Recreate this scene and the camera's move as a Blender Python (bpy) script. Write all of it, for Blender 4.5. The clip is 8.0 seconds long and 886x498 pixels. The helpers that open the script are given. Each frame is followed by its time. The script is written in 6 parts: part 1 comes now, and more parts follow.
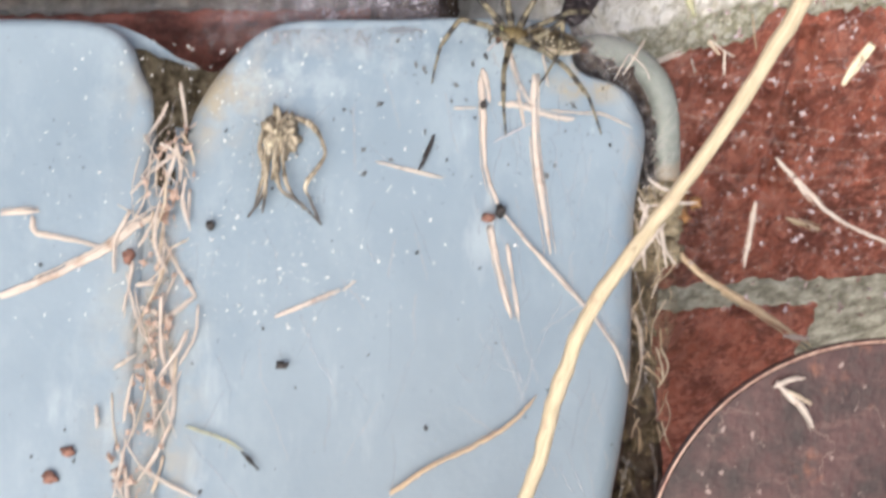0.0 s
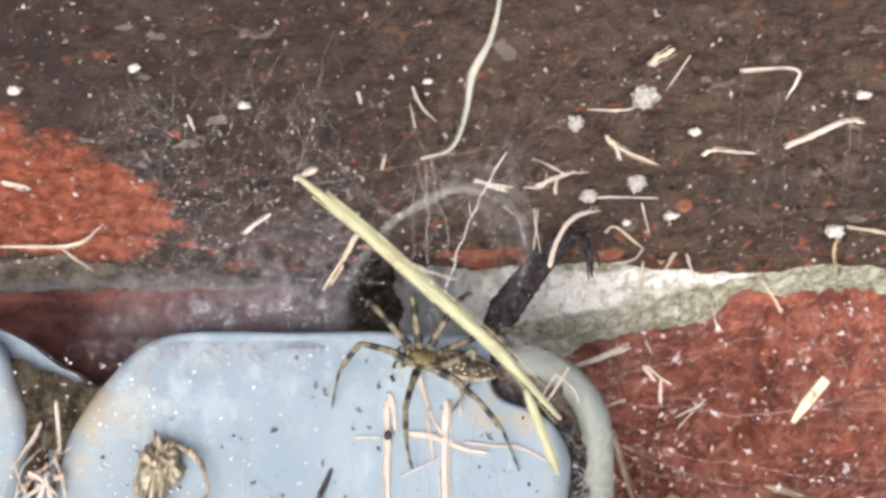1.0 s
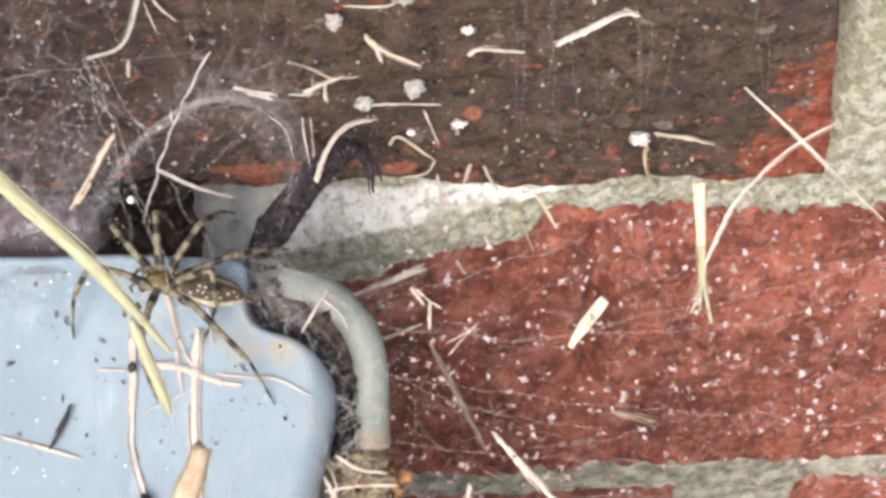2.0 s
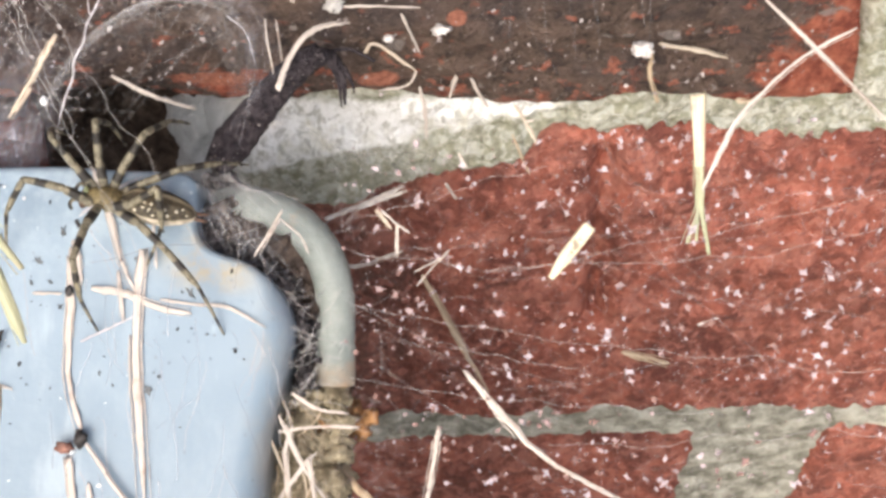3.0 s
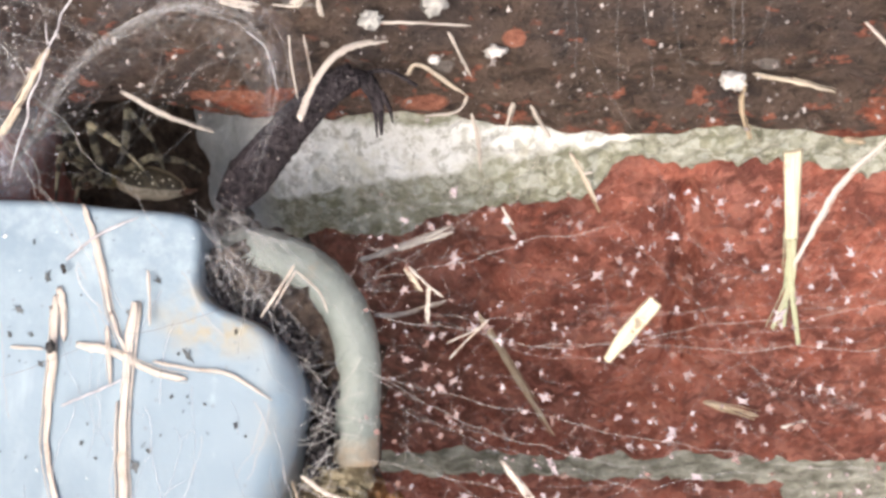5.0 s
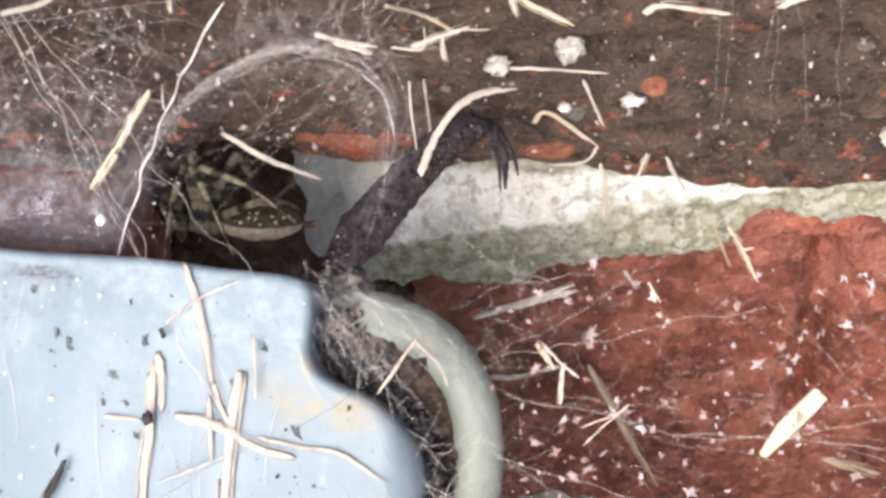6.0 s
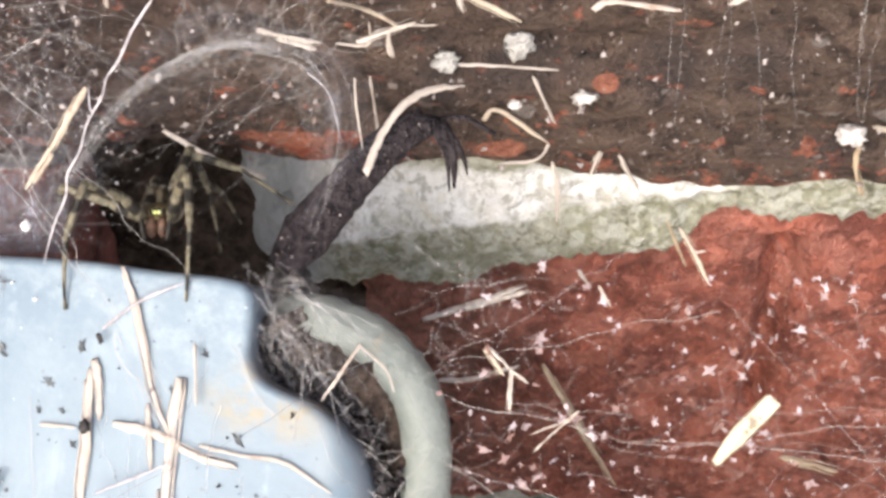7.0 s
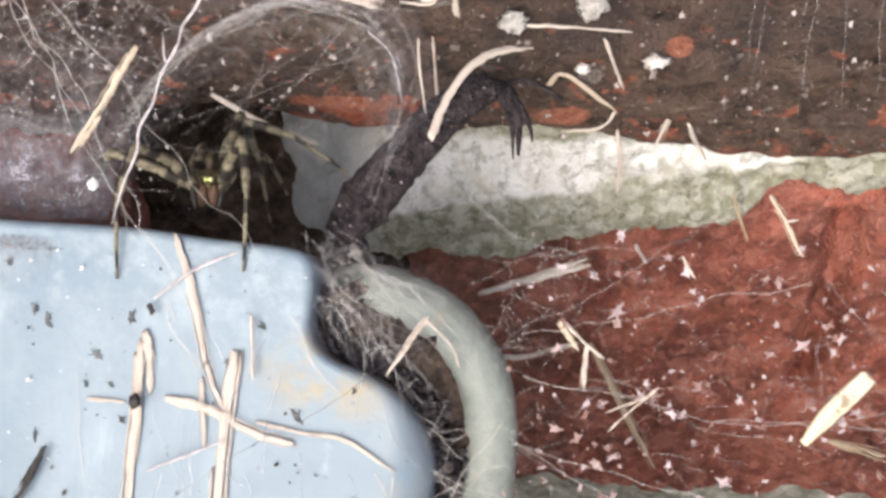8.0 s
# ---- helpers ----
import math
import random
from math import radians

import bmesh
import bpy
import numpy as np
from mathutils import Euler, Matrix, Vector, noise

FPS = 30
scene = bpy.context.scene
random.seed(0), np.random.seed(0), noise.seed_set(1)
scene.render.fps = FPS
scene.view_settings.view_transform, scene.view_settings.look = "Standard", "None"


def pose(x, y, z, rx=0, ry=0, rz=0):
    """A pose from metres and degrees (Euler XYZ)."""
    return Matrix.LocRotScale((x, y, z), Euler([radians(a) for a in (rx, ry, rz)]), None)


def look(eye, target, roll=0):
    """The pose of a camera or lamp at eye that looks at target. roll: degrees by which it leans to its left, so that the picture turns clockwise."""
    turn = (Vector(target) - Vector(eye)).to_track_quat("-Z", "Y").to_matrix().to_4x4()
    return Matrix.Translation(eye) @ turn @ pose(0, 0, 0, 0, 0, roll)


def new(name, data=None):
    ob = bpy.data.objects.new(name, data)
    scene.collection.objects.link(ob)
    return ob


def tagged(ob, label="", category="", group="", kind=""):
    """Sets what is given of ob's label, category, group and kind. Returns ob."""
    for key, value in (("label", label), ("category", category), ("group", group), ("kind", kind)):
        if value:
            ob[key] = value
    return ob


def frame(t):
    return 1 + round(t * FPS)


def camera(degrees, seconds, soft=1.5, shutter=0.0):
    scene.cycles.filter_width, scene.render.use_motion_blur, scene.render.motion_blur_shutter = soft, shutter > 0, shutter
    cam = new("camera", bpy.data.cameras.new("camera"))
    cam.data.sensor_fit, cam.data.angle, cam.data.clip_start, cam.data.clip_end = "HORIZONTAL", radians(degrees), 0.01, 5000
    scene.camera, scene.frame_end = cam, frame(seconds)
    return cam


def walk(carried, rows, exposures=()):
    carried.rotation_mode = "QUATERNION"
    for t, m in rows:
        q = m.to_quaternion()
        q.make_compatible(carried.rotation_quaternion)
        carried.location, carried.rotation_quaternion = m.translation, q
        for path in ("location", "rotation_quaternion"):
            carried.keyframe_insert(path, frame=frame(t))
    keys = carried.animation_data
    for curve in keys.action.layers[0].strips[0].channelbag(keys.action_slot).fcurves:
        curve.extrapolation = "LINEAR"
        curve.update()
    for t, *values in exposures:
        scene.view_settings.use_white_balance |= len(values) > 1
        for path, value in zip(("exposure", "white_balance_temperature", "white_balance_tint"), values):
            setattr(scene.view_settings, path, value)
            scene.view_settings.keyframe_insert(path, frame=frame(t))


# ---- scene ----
# The wall stands at y = 0. Web, panels and straw are laid out in the plane of the sheet web, which leans out
# from the wall, at twice their size; SHEET brings that plan to its place.
SIZE = 0.5
ALONG = Vector((1, 0.1, 0)).normalized()
INTO = Vector((-0.1, 1, 1.1)).normalized()
TURN = Matrix((ALONG, INTO, ALONG.cross(INTO)))
SHEET = Matrix.Scale(SIZE, 4) @ TURN.to_4x4() @ Matrix.Translation((0, -0.04, 0))


def placed(m):
    """A pose of the sheet's plan as it stands before the wall."""
    return Matrix.LocRotScale(SHEET @ m.translation, (TURN @ m.to_3x3()).to_quaternion(), None)


def wall_y(x, z):
    """Where the brick face lies in the sheet's plan, in its centimetres."""
    return 4.0 + 0.1 * x - 1.1 * z


cam = camera(34.0, 8.0, soft=3.1, shutter=0.22)
PATH = [
    (0, look((-0.03107, -0.37074, -0.00720), (-0.03244, -0.17182, -0.02796), -1.54)),
    (0.3, look((-0.01995, -0.36092, 0.01335), (-0.02296, -0.16205, -0.00763), -1.44)),
    (0.5, look((-0.01105, -0.34835, 0.02219), (-0.01703, -0.14926, 0.00403), -1.66)),
    (0.6, look((-0.00915, -0.34205, 0.03249), (-0.01569, -0.14320, 0.01207), -1.31)),
    (1, look((0.00274, -0.32936, 0.04706), (-0.00642, -0.12991, 0.03547), -0.80)),
    (1.5, look((0.01991, -0.32105, 0.04094), (0.01287, -0.12194, 0.02342), -1.44)),
    (2, look((0.04928, -0.30075, 0.04251), (0.04032, -0.10219, 0.02032), -1.58)),
    (2.2, look((0.05101, -0.29380, 0.04088), (0.04292, -0.09548, 0.01629), -1.40)),
    (3.3, look((0.06584, -0.26430, 0.03373), (0.04432, -0.06818, 0.00095), -0.54)),
    (3.5, look((0.06619, -0.25956, 0.03355), (0.04227, -0.06392, -0.00041), -0.32)),
    (4, look((0.07536, -0.25037, 0.04287), (0.04710, -0.05518, 0.00962), 0.12)),
    (4.2, look((0.07263, -0.25502, 0.04537), (0.04465, -0.05987, 0.01171), 0.04)),
    (5.3, look((0.06741, -0.21971, 0.04664), (0.03300, -0.02620, 0.00963), 0.74)),
    (5.5, look((0.06178, -0.21577, 0.04881), (0.02526, -0.02281, 0.01096), 0.81)),
    (6, look((0.05468, -0.21212, 0.05287), (0.01611, -0.01953, 0.01518), 1.30)),
    (6.5, look((0.05124, -0.20570, 0.05362), (0.01381, -0.01318, 0.01442), 1.36)),
    (7, look((0.05613, -0.20607, 0.05368), (0.02231, -0.01287, 0.01456), 1.42)),
    (7.5, look((0.05220, -0.20546, 0.04906), (0.01939, -0.01233, 0.00875), 1.51)),
    (8, look((0.04501, -0.19940, 0.04945), (0.01233, -0.00640, 0.00843), 1.93)),
]
walk(cam, [(t, placed(m)) for t, m in PATH], ((0.0, 0.53), (0.6, 0.68), (1.2, 0.66), (2.2, 0.76), (3.4, 0.85), (4.0, 0.81), (5.5, 0.84), (6.5, 0.95), (7.0, 0.9), (7.5, 0.95), (8.0, 0.72)))

# ---- light ----
SUN_UP, SUN_TURN = radians(37), radians(200)
world = bpy.data.worlds.new("overcast")
scene.world = world
world.use_nodes = True
wn = world.node_tree.nodes
sky = wn.new("ShaderNodeTexSky")
sky.sky_type, sky.sun_disc = "NISHITA", False
sky.sun_elevation, sky.sun_rotation = SUN_UP, SUN_TURN
sky.air_density, sky.dust_density = 1.0, 4.0
world.node_tree.links.new(sky.outputs[0], wn["Background"].inputs["Color"])
wn["Background"].inputs["Strength"].default_value = 0.14
sun = new("sun", bpy.data.lights.new("sun", "SUN"))
sun.data.energy, sun.data.angle, sun.data.color = 1.95, radians(60), (1.0, 0.94, 0.86)
toward = Vector((math.sin(SUN_TURN) * math.cos(SUN_UP), math.cos(SUN_TURN) * math.cos(SUN_UP), math.sin(SUN_UP)))
sun.matrix_world = look(toward * 3, (0, 0, 0))

CM = 0.01


# ---- materials ----
class Mat:
    """A small node builder: every colour comes from object-space noise at real size."""

    def __init__(self, name, rough=0.85, spec=0.3):
        self.m = bpy.data.materials.new(name)
        self.m.use_nodes = True
        self.t = self.m.node_tree
        self.b = self.t.nodes["Principled BSDF"]
        self.b.inputs["Roughness"].default_value = rough
        self.b.inputs["Specular IOR Level"].default_value = spec
        self.co = self.t.nodes.new("ShaderNodeTexCoord").outputs["Object"]

    def node(self, kind, **values):
        n = self.t.nodes.new(kind)
        for key, value in values.items():
            n.inputs[key.replace("_", " ")].default_value = value
        return n

    def link(self, a, b):
        self.t.links.new(a, b)

    def space(self, stretch=(1, 1, 1), at=(0, 0, 0)):
        n = self.node("ShaderNodeMapping", Scale=stretch, Location=at)
        self.link(self.co, n.inputs["Vector"])
        return n.outputs[0]

    def noise(self, scale, detail=4.0, rough=0.6, stretch=None, at=(0, 0, 0)):
        n = self.node("ShaderNodeTexNoise", Scale=scale, Detail=detail, Roughness=rough)
        self.link(self.space(stretch or (1, 1, 1), at), n.inputs["Vector"])
        return n.outputs["Fac"]

    def cells(self, scale, what="Distance", feature="F1"):
        n = self.node("ShaderNodeTexVoronoi", Scale=scale)
        n.feature = feature
        self.link(self.co, n.inputs["Vector"])
        return n.outputs[what]

    def ramp(self, fac, lo, hi, a=0.0, b=1.0):
        n = self.node("ShaderNodeMapRange", From_Min=lo, From_Max=hi, To_Min=a, To_Max=b)
        n.interpolation_type = "SMOOTHSTEP"
        self.link(fac, n.inputs["Value"])
        return n.outputs[0]

    def math(self, op, a, b=0.0):
        n = self.t.nodes.new("ShaderNodeMath")
        n.operation = op
        for k, v in enumerate((a, b)):
            if isinstance(v, (int, float)):
                n.inputs[k].default_value = v
            else:
                self.link(v, n.inputs[k])
        return n.outputs[0]

    def axis(self, which):
        n = self.t.nodes.new("ShaderNodeSeparateXYZ")
        self.link(self.co, n.inputs[0])
        return n.outputs["XYZ".index(which)]

    def mix(self, fac, a, b):
        n = self.t.nodes.new("ShaderNodeMix")
        n.data_type = "RGBA"
        for k, v in ((0, fac), (6, a), (7, b)):
            if isinstance(v, tuple):
                n.inputs[k].default_value = (*v, 1)
            elif isinstance(v, (int, float)):
                n.inputs[k].default_value = v
            else:
                self.link(v, n.inputs[k])
        return n.outputs[2]

    def spot(self, x, z, rx, rz):
        """1 in the middle of an ellipse on the wall (centimetres), 0 outside."""
        n = self.node("ShaderNodeMapping", Location=(-x / rx, 0, -z / rz), Scale=(100 / rx, 0, 100 / rz))
        self.link(self.co, n.inputs["Vector"])
        g = self.t.nodes.new("ShaderNodeVectorMath")
        g.operation = "LENGTH"
        self.link(n.outputs[0], g.inputs[0])
        return self.ramp(g.outputs["Value"], 0.0, 1.6, 1.0, 0.0)

    def random(self):
        return self.t.nodes.new("ShaderNodeObjectInfo").outputs["Random"]

    def island(self):
        return self.t.nodes.new("ShaderNodeNewGeometry").outputs["Random Per Island"]

    def colour(self, c):
        self.link(c, self.b.inputs["Base Color"])

    def bump(self, height, strength, far):
        n = self.node("ShaderNodeBump", Strength=strength, Distance=far)
        self.link(height, n.inputs["Height"])
        self.link(n.outputs[0], self.b.inputs["Normal"])
        return self.m


def soot_brick():
    m = Mat("soot_brick", 0.9, 0.2)
    streak = m.noise(210, 6, 0.72, (0.75, 1, 1.0))
    fine = m.noise(800, 4, 0.7)
    chip = m.cells(320, "Color")
    dark = m.mix(m.ramp(streak, 0.34, 0.66), (0.048, 0.034, 0.029), (0.15, 0.105, 0.083))
    grey = m.node("ShaderNodeSeparateColor")
    m.link(chip, grey.inputs[0])
    dark = m.mix(m.ramp(grey.outputs[0], 0.55, 1.0, 0, 0.5), dark, (0.19, 0.13, 0.105))
    dark = m.mix(m.ramp(fine, 0.56, 0.74, 0, 0.6), dark, (0.25, 0.195, 0.165))
    dark = m.mix(m.ramp(m.noise(45, 3), 0.48, 0.68, 0, 0.55), dark, (0.07, 0.058, 0.06))
    # darker towards the left, with a ragged border
    left_dark = m.math("MULTIPLY", m.ramp(m.math("ADD", m.axis("X"), m.math("MULTIPLY", m.noise(60, 4), 0.03)), 0.02, -0.03), m.ramp(m.noise(35, 4, 0.6, None, (4, 2, 6)), 0.3, 0.6, 0.35, 0.65))
    dark = m.mix(left_dark, dark, (0.046, 0.034, 0.036))
    red = m.mix(m.ramp(m.noise(260, 5), 0.32, 0.68), (0.19, 0.05, 0.034), (0.47, 0.155, 0.095))
    big = m.math("ADD", m.spot(-11.0, 6.6, 3.0, 2.6), m.spot(-9.6, 5.2, 2.4, 1.6))
    big = m.math("ADD", big, m.math("MULTIPLY", m.spot(11.3, 5.6, 1.6, 3.4), 0.85))
    low = m.math("MULTIPLY", m.ramp(m.axis("Z"), 0.052, 0.030), m.ramp(m.axis("X"), -0.04, -0.012))
    big = m.math("ADD", big, m.math("MULTIPLY", low, 0.55))
    big = m.math("ADD", big, m.math("MULTIPLY", m.spot(-0.4, 3.7, 1.3, 0.8), 0.3))
    speck = m.noise(190, 5, 0.65, (0.75, 1, 1.0), (0.3, 0, 0.7))
    where = m.ramp(m.math("ADD", m.math("MULTIPLY", big, 0.6), speck), 0.80, 0.98)
    c = m.mix(where, dark, red)
    c = m.mix(m.ramp(m.noise(300, 4, 0.6, (0.7, 1, 1), (3, 1, 4)), 0.6, 0.7, 0, 0.6), c, (0.25, 0.105, 0.075))
    c = m.mix(m.ramp(m.noise(330, 2, 0.5, None, (1, 2, 3)), 0.68, 0.72, 0, 0.55), c, (0.36, 0.32, 0.30))
    chips = m.noise(190, 4, 0.6, (0.7, 1, 1.0), (5, 2, 8))
    near = m.ramp(m.axis("Z"), 0.064, 0.032, 0, 0.085)
    c = m.mix(m.ramp(m.math("ADD", chips, near), 0.64, 0.70, 0, 0.75), c, m.mix(m.ramp(fine, 0.35, 0.65), (0.24, 0.08, 0.052), (0.47, 0.17, 0.11)))
    bare = m.math("ADD", m.math("ADD", m.spot(2.35, 3.75, 0.5, 0.25), m.spot(-0.95, 3.82, 0.85, 0.26)), m.spot(3.86, 5.5, 0.22, 0.16))
    c = m.mix(m.ramp(m.math("MULTIPLY", bare, m.math("ADD", chips, 0.35)), 0.3, 0.48, 0, 0.85), c, m.mix(m.ramp(fine, 0.35, 0.65), (0.30, 0.115, 0.075), (0.50, 0.20, 0.135)))
    slate = m.noise(140, 3, 0.5, (0.6, 1, 0.95), (9, 4, 1))
    c = m.mix(m.ramp(slate, 0.66, 0.69, 0, 0.6), c, (0.30, 0.27, 0.255))
    pits = m.noise(420, 6, 0.72, (0.75, 1, 1.0), (7, 0, 2))
    c = m.mix(m.ramp(pits, 0.39, 0.31), c, (0.014, 0.01, 0.009))
    m.colour(c)
    return m.bump(m.math("ADD", streak, m.math("ADD", fine, m.math("ADD", pits, grey.outputs[0]))), 0.95, 0.0014)


UPR = (1, 1, 0.62)


def red_brick():
    m = Mat("red_brick", 0.88, 0.25)
    n1, n2 = m.noise(48, 6, 0.7, UPR), m.noise(300, 5, 0.68, UPR)
    c = m.mix(m.ramp(n1, 0.38, 0.6), (0.15, 0.05, 0.038), (0.36, 0.116, 0.08))
    c = m.mix(m.ramp(n2, 0.5, 0.68, 0, 0.55), c, (0.40, 0.16, 0.122))
    c = m.mix(m.ramp(m.noise(26, 4, 0.6, UPR, (5, 3, 2)), 0.5, 0.68, 0, 0.6), c, (0.13, 0.052, 0.036))
    c = m.mix(m.ramp(m.noise(200, 4, 0.6, UPR, (2, 0, 1)), 0.54, 0.68, 0, 0.6), c, (0.09, 0.027, 0.022))
    c = m.mix(m.ramp(m.noise(1100, 2, 0.5, UPR), 0.64, 0.74, 0, 0.45), c, (0.5, 0.33, 0.27))
    # browner and darker on the side towards the bead
    bead_side = m.math("ADD", m.axis("X"), m.math("MULTIPLY", m.noise(70, 4), 0.03))
    c = m.mix(m.math("MULTIPLY", m.ramp(bead_side, 0.056, 0.028, 0, 0.6), m.ramp(m.axis("Z"), -0.112, -0.104)), c, (0.13, 0.08, 0.066))
    grit = m.noise(150, 5, 0.72, UPR, (9, 2, 6))
    c = m.mix(m.ramp(grit, 0.54, 0.64, 0, 0.4), c, (0.125, 0.044, 0.034))
    blot = m.noise(125, 3, 0.55, UPR, (4, 8, 3))
    c = m.mix(m.ramp(blot, 0.53, 0.62, 0, 0.55), c, (0.15, 0.046, 0.036))
    c = m.mix(m.ramp(blot, 0.46, 0.38, 0, 0.45), c, (0.43, 0.18, 0.14))
    crumb = m.node("ShaderNodeSeparateColor")
    m.link(m.cells(430, "Color"), crumb.inputs[0])
    c = m.mix(m.ramp(crumb.outputs[0], 0.6, 1.0, 0, 0.45), c, (0.47, 0.19, 0.145))
    c = m.mix(m.ramp(crumb.outputs[1], 0.7, 1.0, 0, 0.45), c, (0.11, 0.038, 0.031))
    m.colour(c)
    return m.bump(m.math("ADD", m.math("ADD", n2, m.noise(900, 3)), m.math("MULTIPLY", grit, -1.0)), 0.75, 0.0012)


def dull_brick():
    m = Mat("dull_brick", 0.9, 0.2)
    n1, n2 = m.noise(90, 5, 0.65), m.noise(420, 5, 0.7)
    c = m.mix(m.ramp(n1, 0.32, 0.66), (0.075, 0.034, 0.033), (0.27, 0.105, 0.09))
    c = m.mix(m.ramp(n2, 0.5, 0.72, 0, 0.5), c, (0.16, 0.12, 0.11))
    m.colour(c)
    return m.bump(n2, 0.8, 0.001)


def mortar():
    m = Mat("mortar", 0.95, 0.15)
    sand = m.noise(750, 4, 0.72)
    c = m.mix(m.ramp(sand, 0.3, 0.7), (0.165, 0.163, 0.125), (0.43, 0.42, 0.355))
    c = m.mix(m.ramp(m.noise(95, 5, 0.65), 0.42, 0.62, 0, 0.6), c, (0.215, 0.22, 0.145))
    c = m.mix(m.ramp(m.noise(330, 3, 0.5, None, (3, 9, 4)), 0.5, 0.62, 0, 0.6), c, (0.52, 0.52, 0.46))
    c = m.mix(m.ramp(m.noise(210, 4, 0.6, None, (2, 5, 1)), 0.6, 0.7, 0, 0.6), c, (0.55, 0.55, 0.50))
    c = m.mix(m.ramp(m.noise(260, 5, 0.7, UPR, (6, 1, 3)), 0.44, 0.33, 0, 0.85), c, (0.10, 0.098, 0.068))
    grain = m.node("ShaderNodeSeparateColor")
    m.link(m.cells(520, "Color"), grain.inputs[0])
    c = m.mix(m.ramp(grain.outputs[0], 0.55, 1.0, 0, 0.5), c, (0.50, 0.51, 0.47))
    c = m.mix(m.ramp(grain.outputs[1], 0.65, 1.0, 0, 0.5), c, (0.19, 0.19, 0.125))
    z, x = m.axis("Z"), m.axis("X")
    edge = m.math("MULTIPLY", m.noise(170, 4), 0.008)
    lift = m.math("SUBTRACT", m.math("ADD", z, edge), m.math("MULTIPLY", x, 0.29))
    lime = m.math("MULTIPLY", m.ramp(lift, 0.0108, 0.0132), m.ramp(m.math("ADD", x, edge), 0.0665, 0.063))
    lime = m.math("MULTIPLY", lime, m.ramp(m.math("ADD", x, edge), -0.012, 0.002))
    lime = m.math("MULTIPLY", lime, m.ramp(m.noise(260, 4, 0.6, None, (4, 1, 0)), 0.3, 0.45, 0.55, 1))
    lime = m.math("MULTIPLY", lime, m.ramp(sand, 0.3, 0.5, 0.6, 1))
    lime = m.math("MULTIPLY", lime, m.ramp(m.math("ADD", z, edge), 0.0345, 0.0315))
    c = m.mix(lime, c, (0.78, 0.785, 0.78))
    c = m.mix(m.math("MULTIPLY", lime, m.ramp(m.noise(150, 5, 0.65, UPR, (8, 2, 2)), 0.5, 0.68, 0, 0.65)), c, (0.47, 0.45, 0.34))
    c = m.mix(m.math("MULTIPLY", lime, m.ramp(m.noise(420, 4, 0.7, UPR, (1, 3, 7)), 0.50, 0.62, 0, 0.75)), c, (0.34, 0.34, 0.30))
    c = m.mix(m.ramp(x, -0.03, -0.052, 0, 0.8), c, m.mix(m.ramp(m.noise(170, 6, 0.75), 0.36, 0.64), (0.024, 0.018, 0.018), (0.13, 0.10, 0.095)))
    c = m.mix(m.math("MULTIPLY", m.ramp(x, -0.004, -0.013, 0, 0.65), m.ramp(z, 0.028, 0.016)), c, (0.44, 0.475, 0.54))
    m.colour(c)
    return m.bump(m.math("ADD", sand, m.noise(280, 5, 0.7)), 0.55, 0.0012)


def blue_panel():
    m = Mat("blue_panel", 0.42, 0.45)
    cloud = m.noise(18, 4)
    c = m.mix(m.ramp(cloud, 0.35, 0.7), (0.189, 0.256, 0.323), (0.237, 0.309, 0.377))
    c = m.mix(m.ramp(m.noise(70, 6, 0.7, (1.2, 1, 0.5)), 0.45, 0.72, 0, 0.4), c, (0.310, 0.386, 0.445))
    c = m.mix(m.ramp(m.noise(240, 5, 0.7, (1, 1, 0.6)), 0.6, 0.78, 0, 0.4), c, (0.386, 0.475, 0.540))
    web = m.noise(60, 4, 0.6, (1.6, 1, 0.35), (3, 1, 4))
    c = m.mix(m.math("MULTIPLY", m.ramp(web, 0.55, 0.7, 0, 0.45), m.ramp(m.noise(30, 3, 0.5, None, (1, 1, 8)), 0.45, 0.6)), c, (0.445, 0.520, 0.578))
    haze = m.math("MULTIPLY", m.math("ADD", m.spot(-8.0, 0.2, 3.0, 1.6), m.spot(-1.0, 0.7, 4.0, 0.9)), m.ramp(m.noise(120, 5, 0.7), 0.4, 0.65, 0, 0.6))
    c = m.mix(m.math("MINIMUM", haze, 0.6), c, (0.419, 0.497, 0.551))
    dirt = m.math("ADD", m.math("MULTIPLY", m.spot(0.15, -0.45, 0.75, 0.5), 1.9), m.spot(-9.0, -0.4, 1.6, 1.4))
    dirt = m.math("ADD", dirt, m.math("MULTIPLY", m.spot(-10.1, -8.0, 1.2, 5.0), 0.55))
    dirt = m.math("ADD", dirt, m.math("MULTIPLY", m.spot(1.4, -7.0, 0.7, 6.0), 0.6))
    # shade painted into the colour: the panel darkens towards its lower end
    foot_shade = m.math("MULTIPLY", m.spot(-2.0, -9.5, 7.0, 5.0), m.ramp(m.noise(40, 5, 0.7, (1, 1, 0.4), (2, 4, 4)), 0.25, 0.6, 0.4, 0.85))
    c = m.mix(foot_shade, c, (0.168, 0.218, 0.266))
    grime = m.math("MULTIPLY", dirt, m.ramp(m.noise(110, 5, 0.65), 0.38, 0.66))
    c = m.mix(m.math("MINIMUM", grime, 0.85), c, (0.33, 0.29, 0.21))
    c = m.mix(m.ramp(m.cells(260), 0.10, 0.06, 0, 0.5), c, (0.168, 0.186, 0.202))
    m.colour(c)
    m.link(m.ramp(m.noise(60, 3), 0.3, 0.7, 0.3, 0.55), m.b.inputs["Roughness"])
    return m.bump(m.noise(500, 4), 0.15, 0.0004)


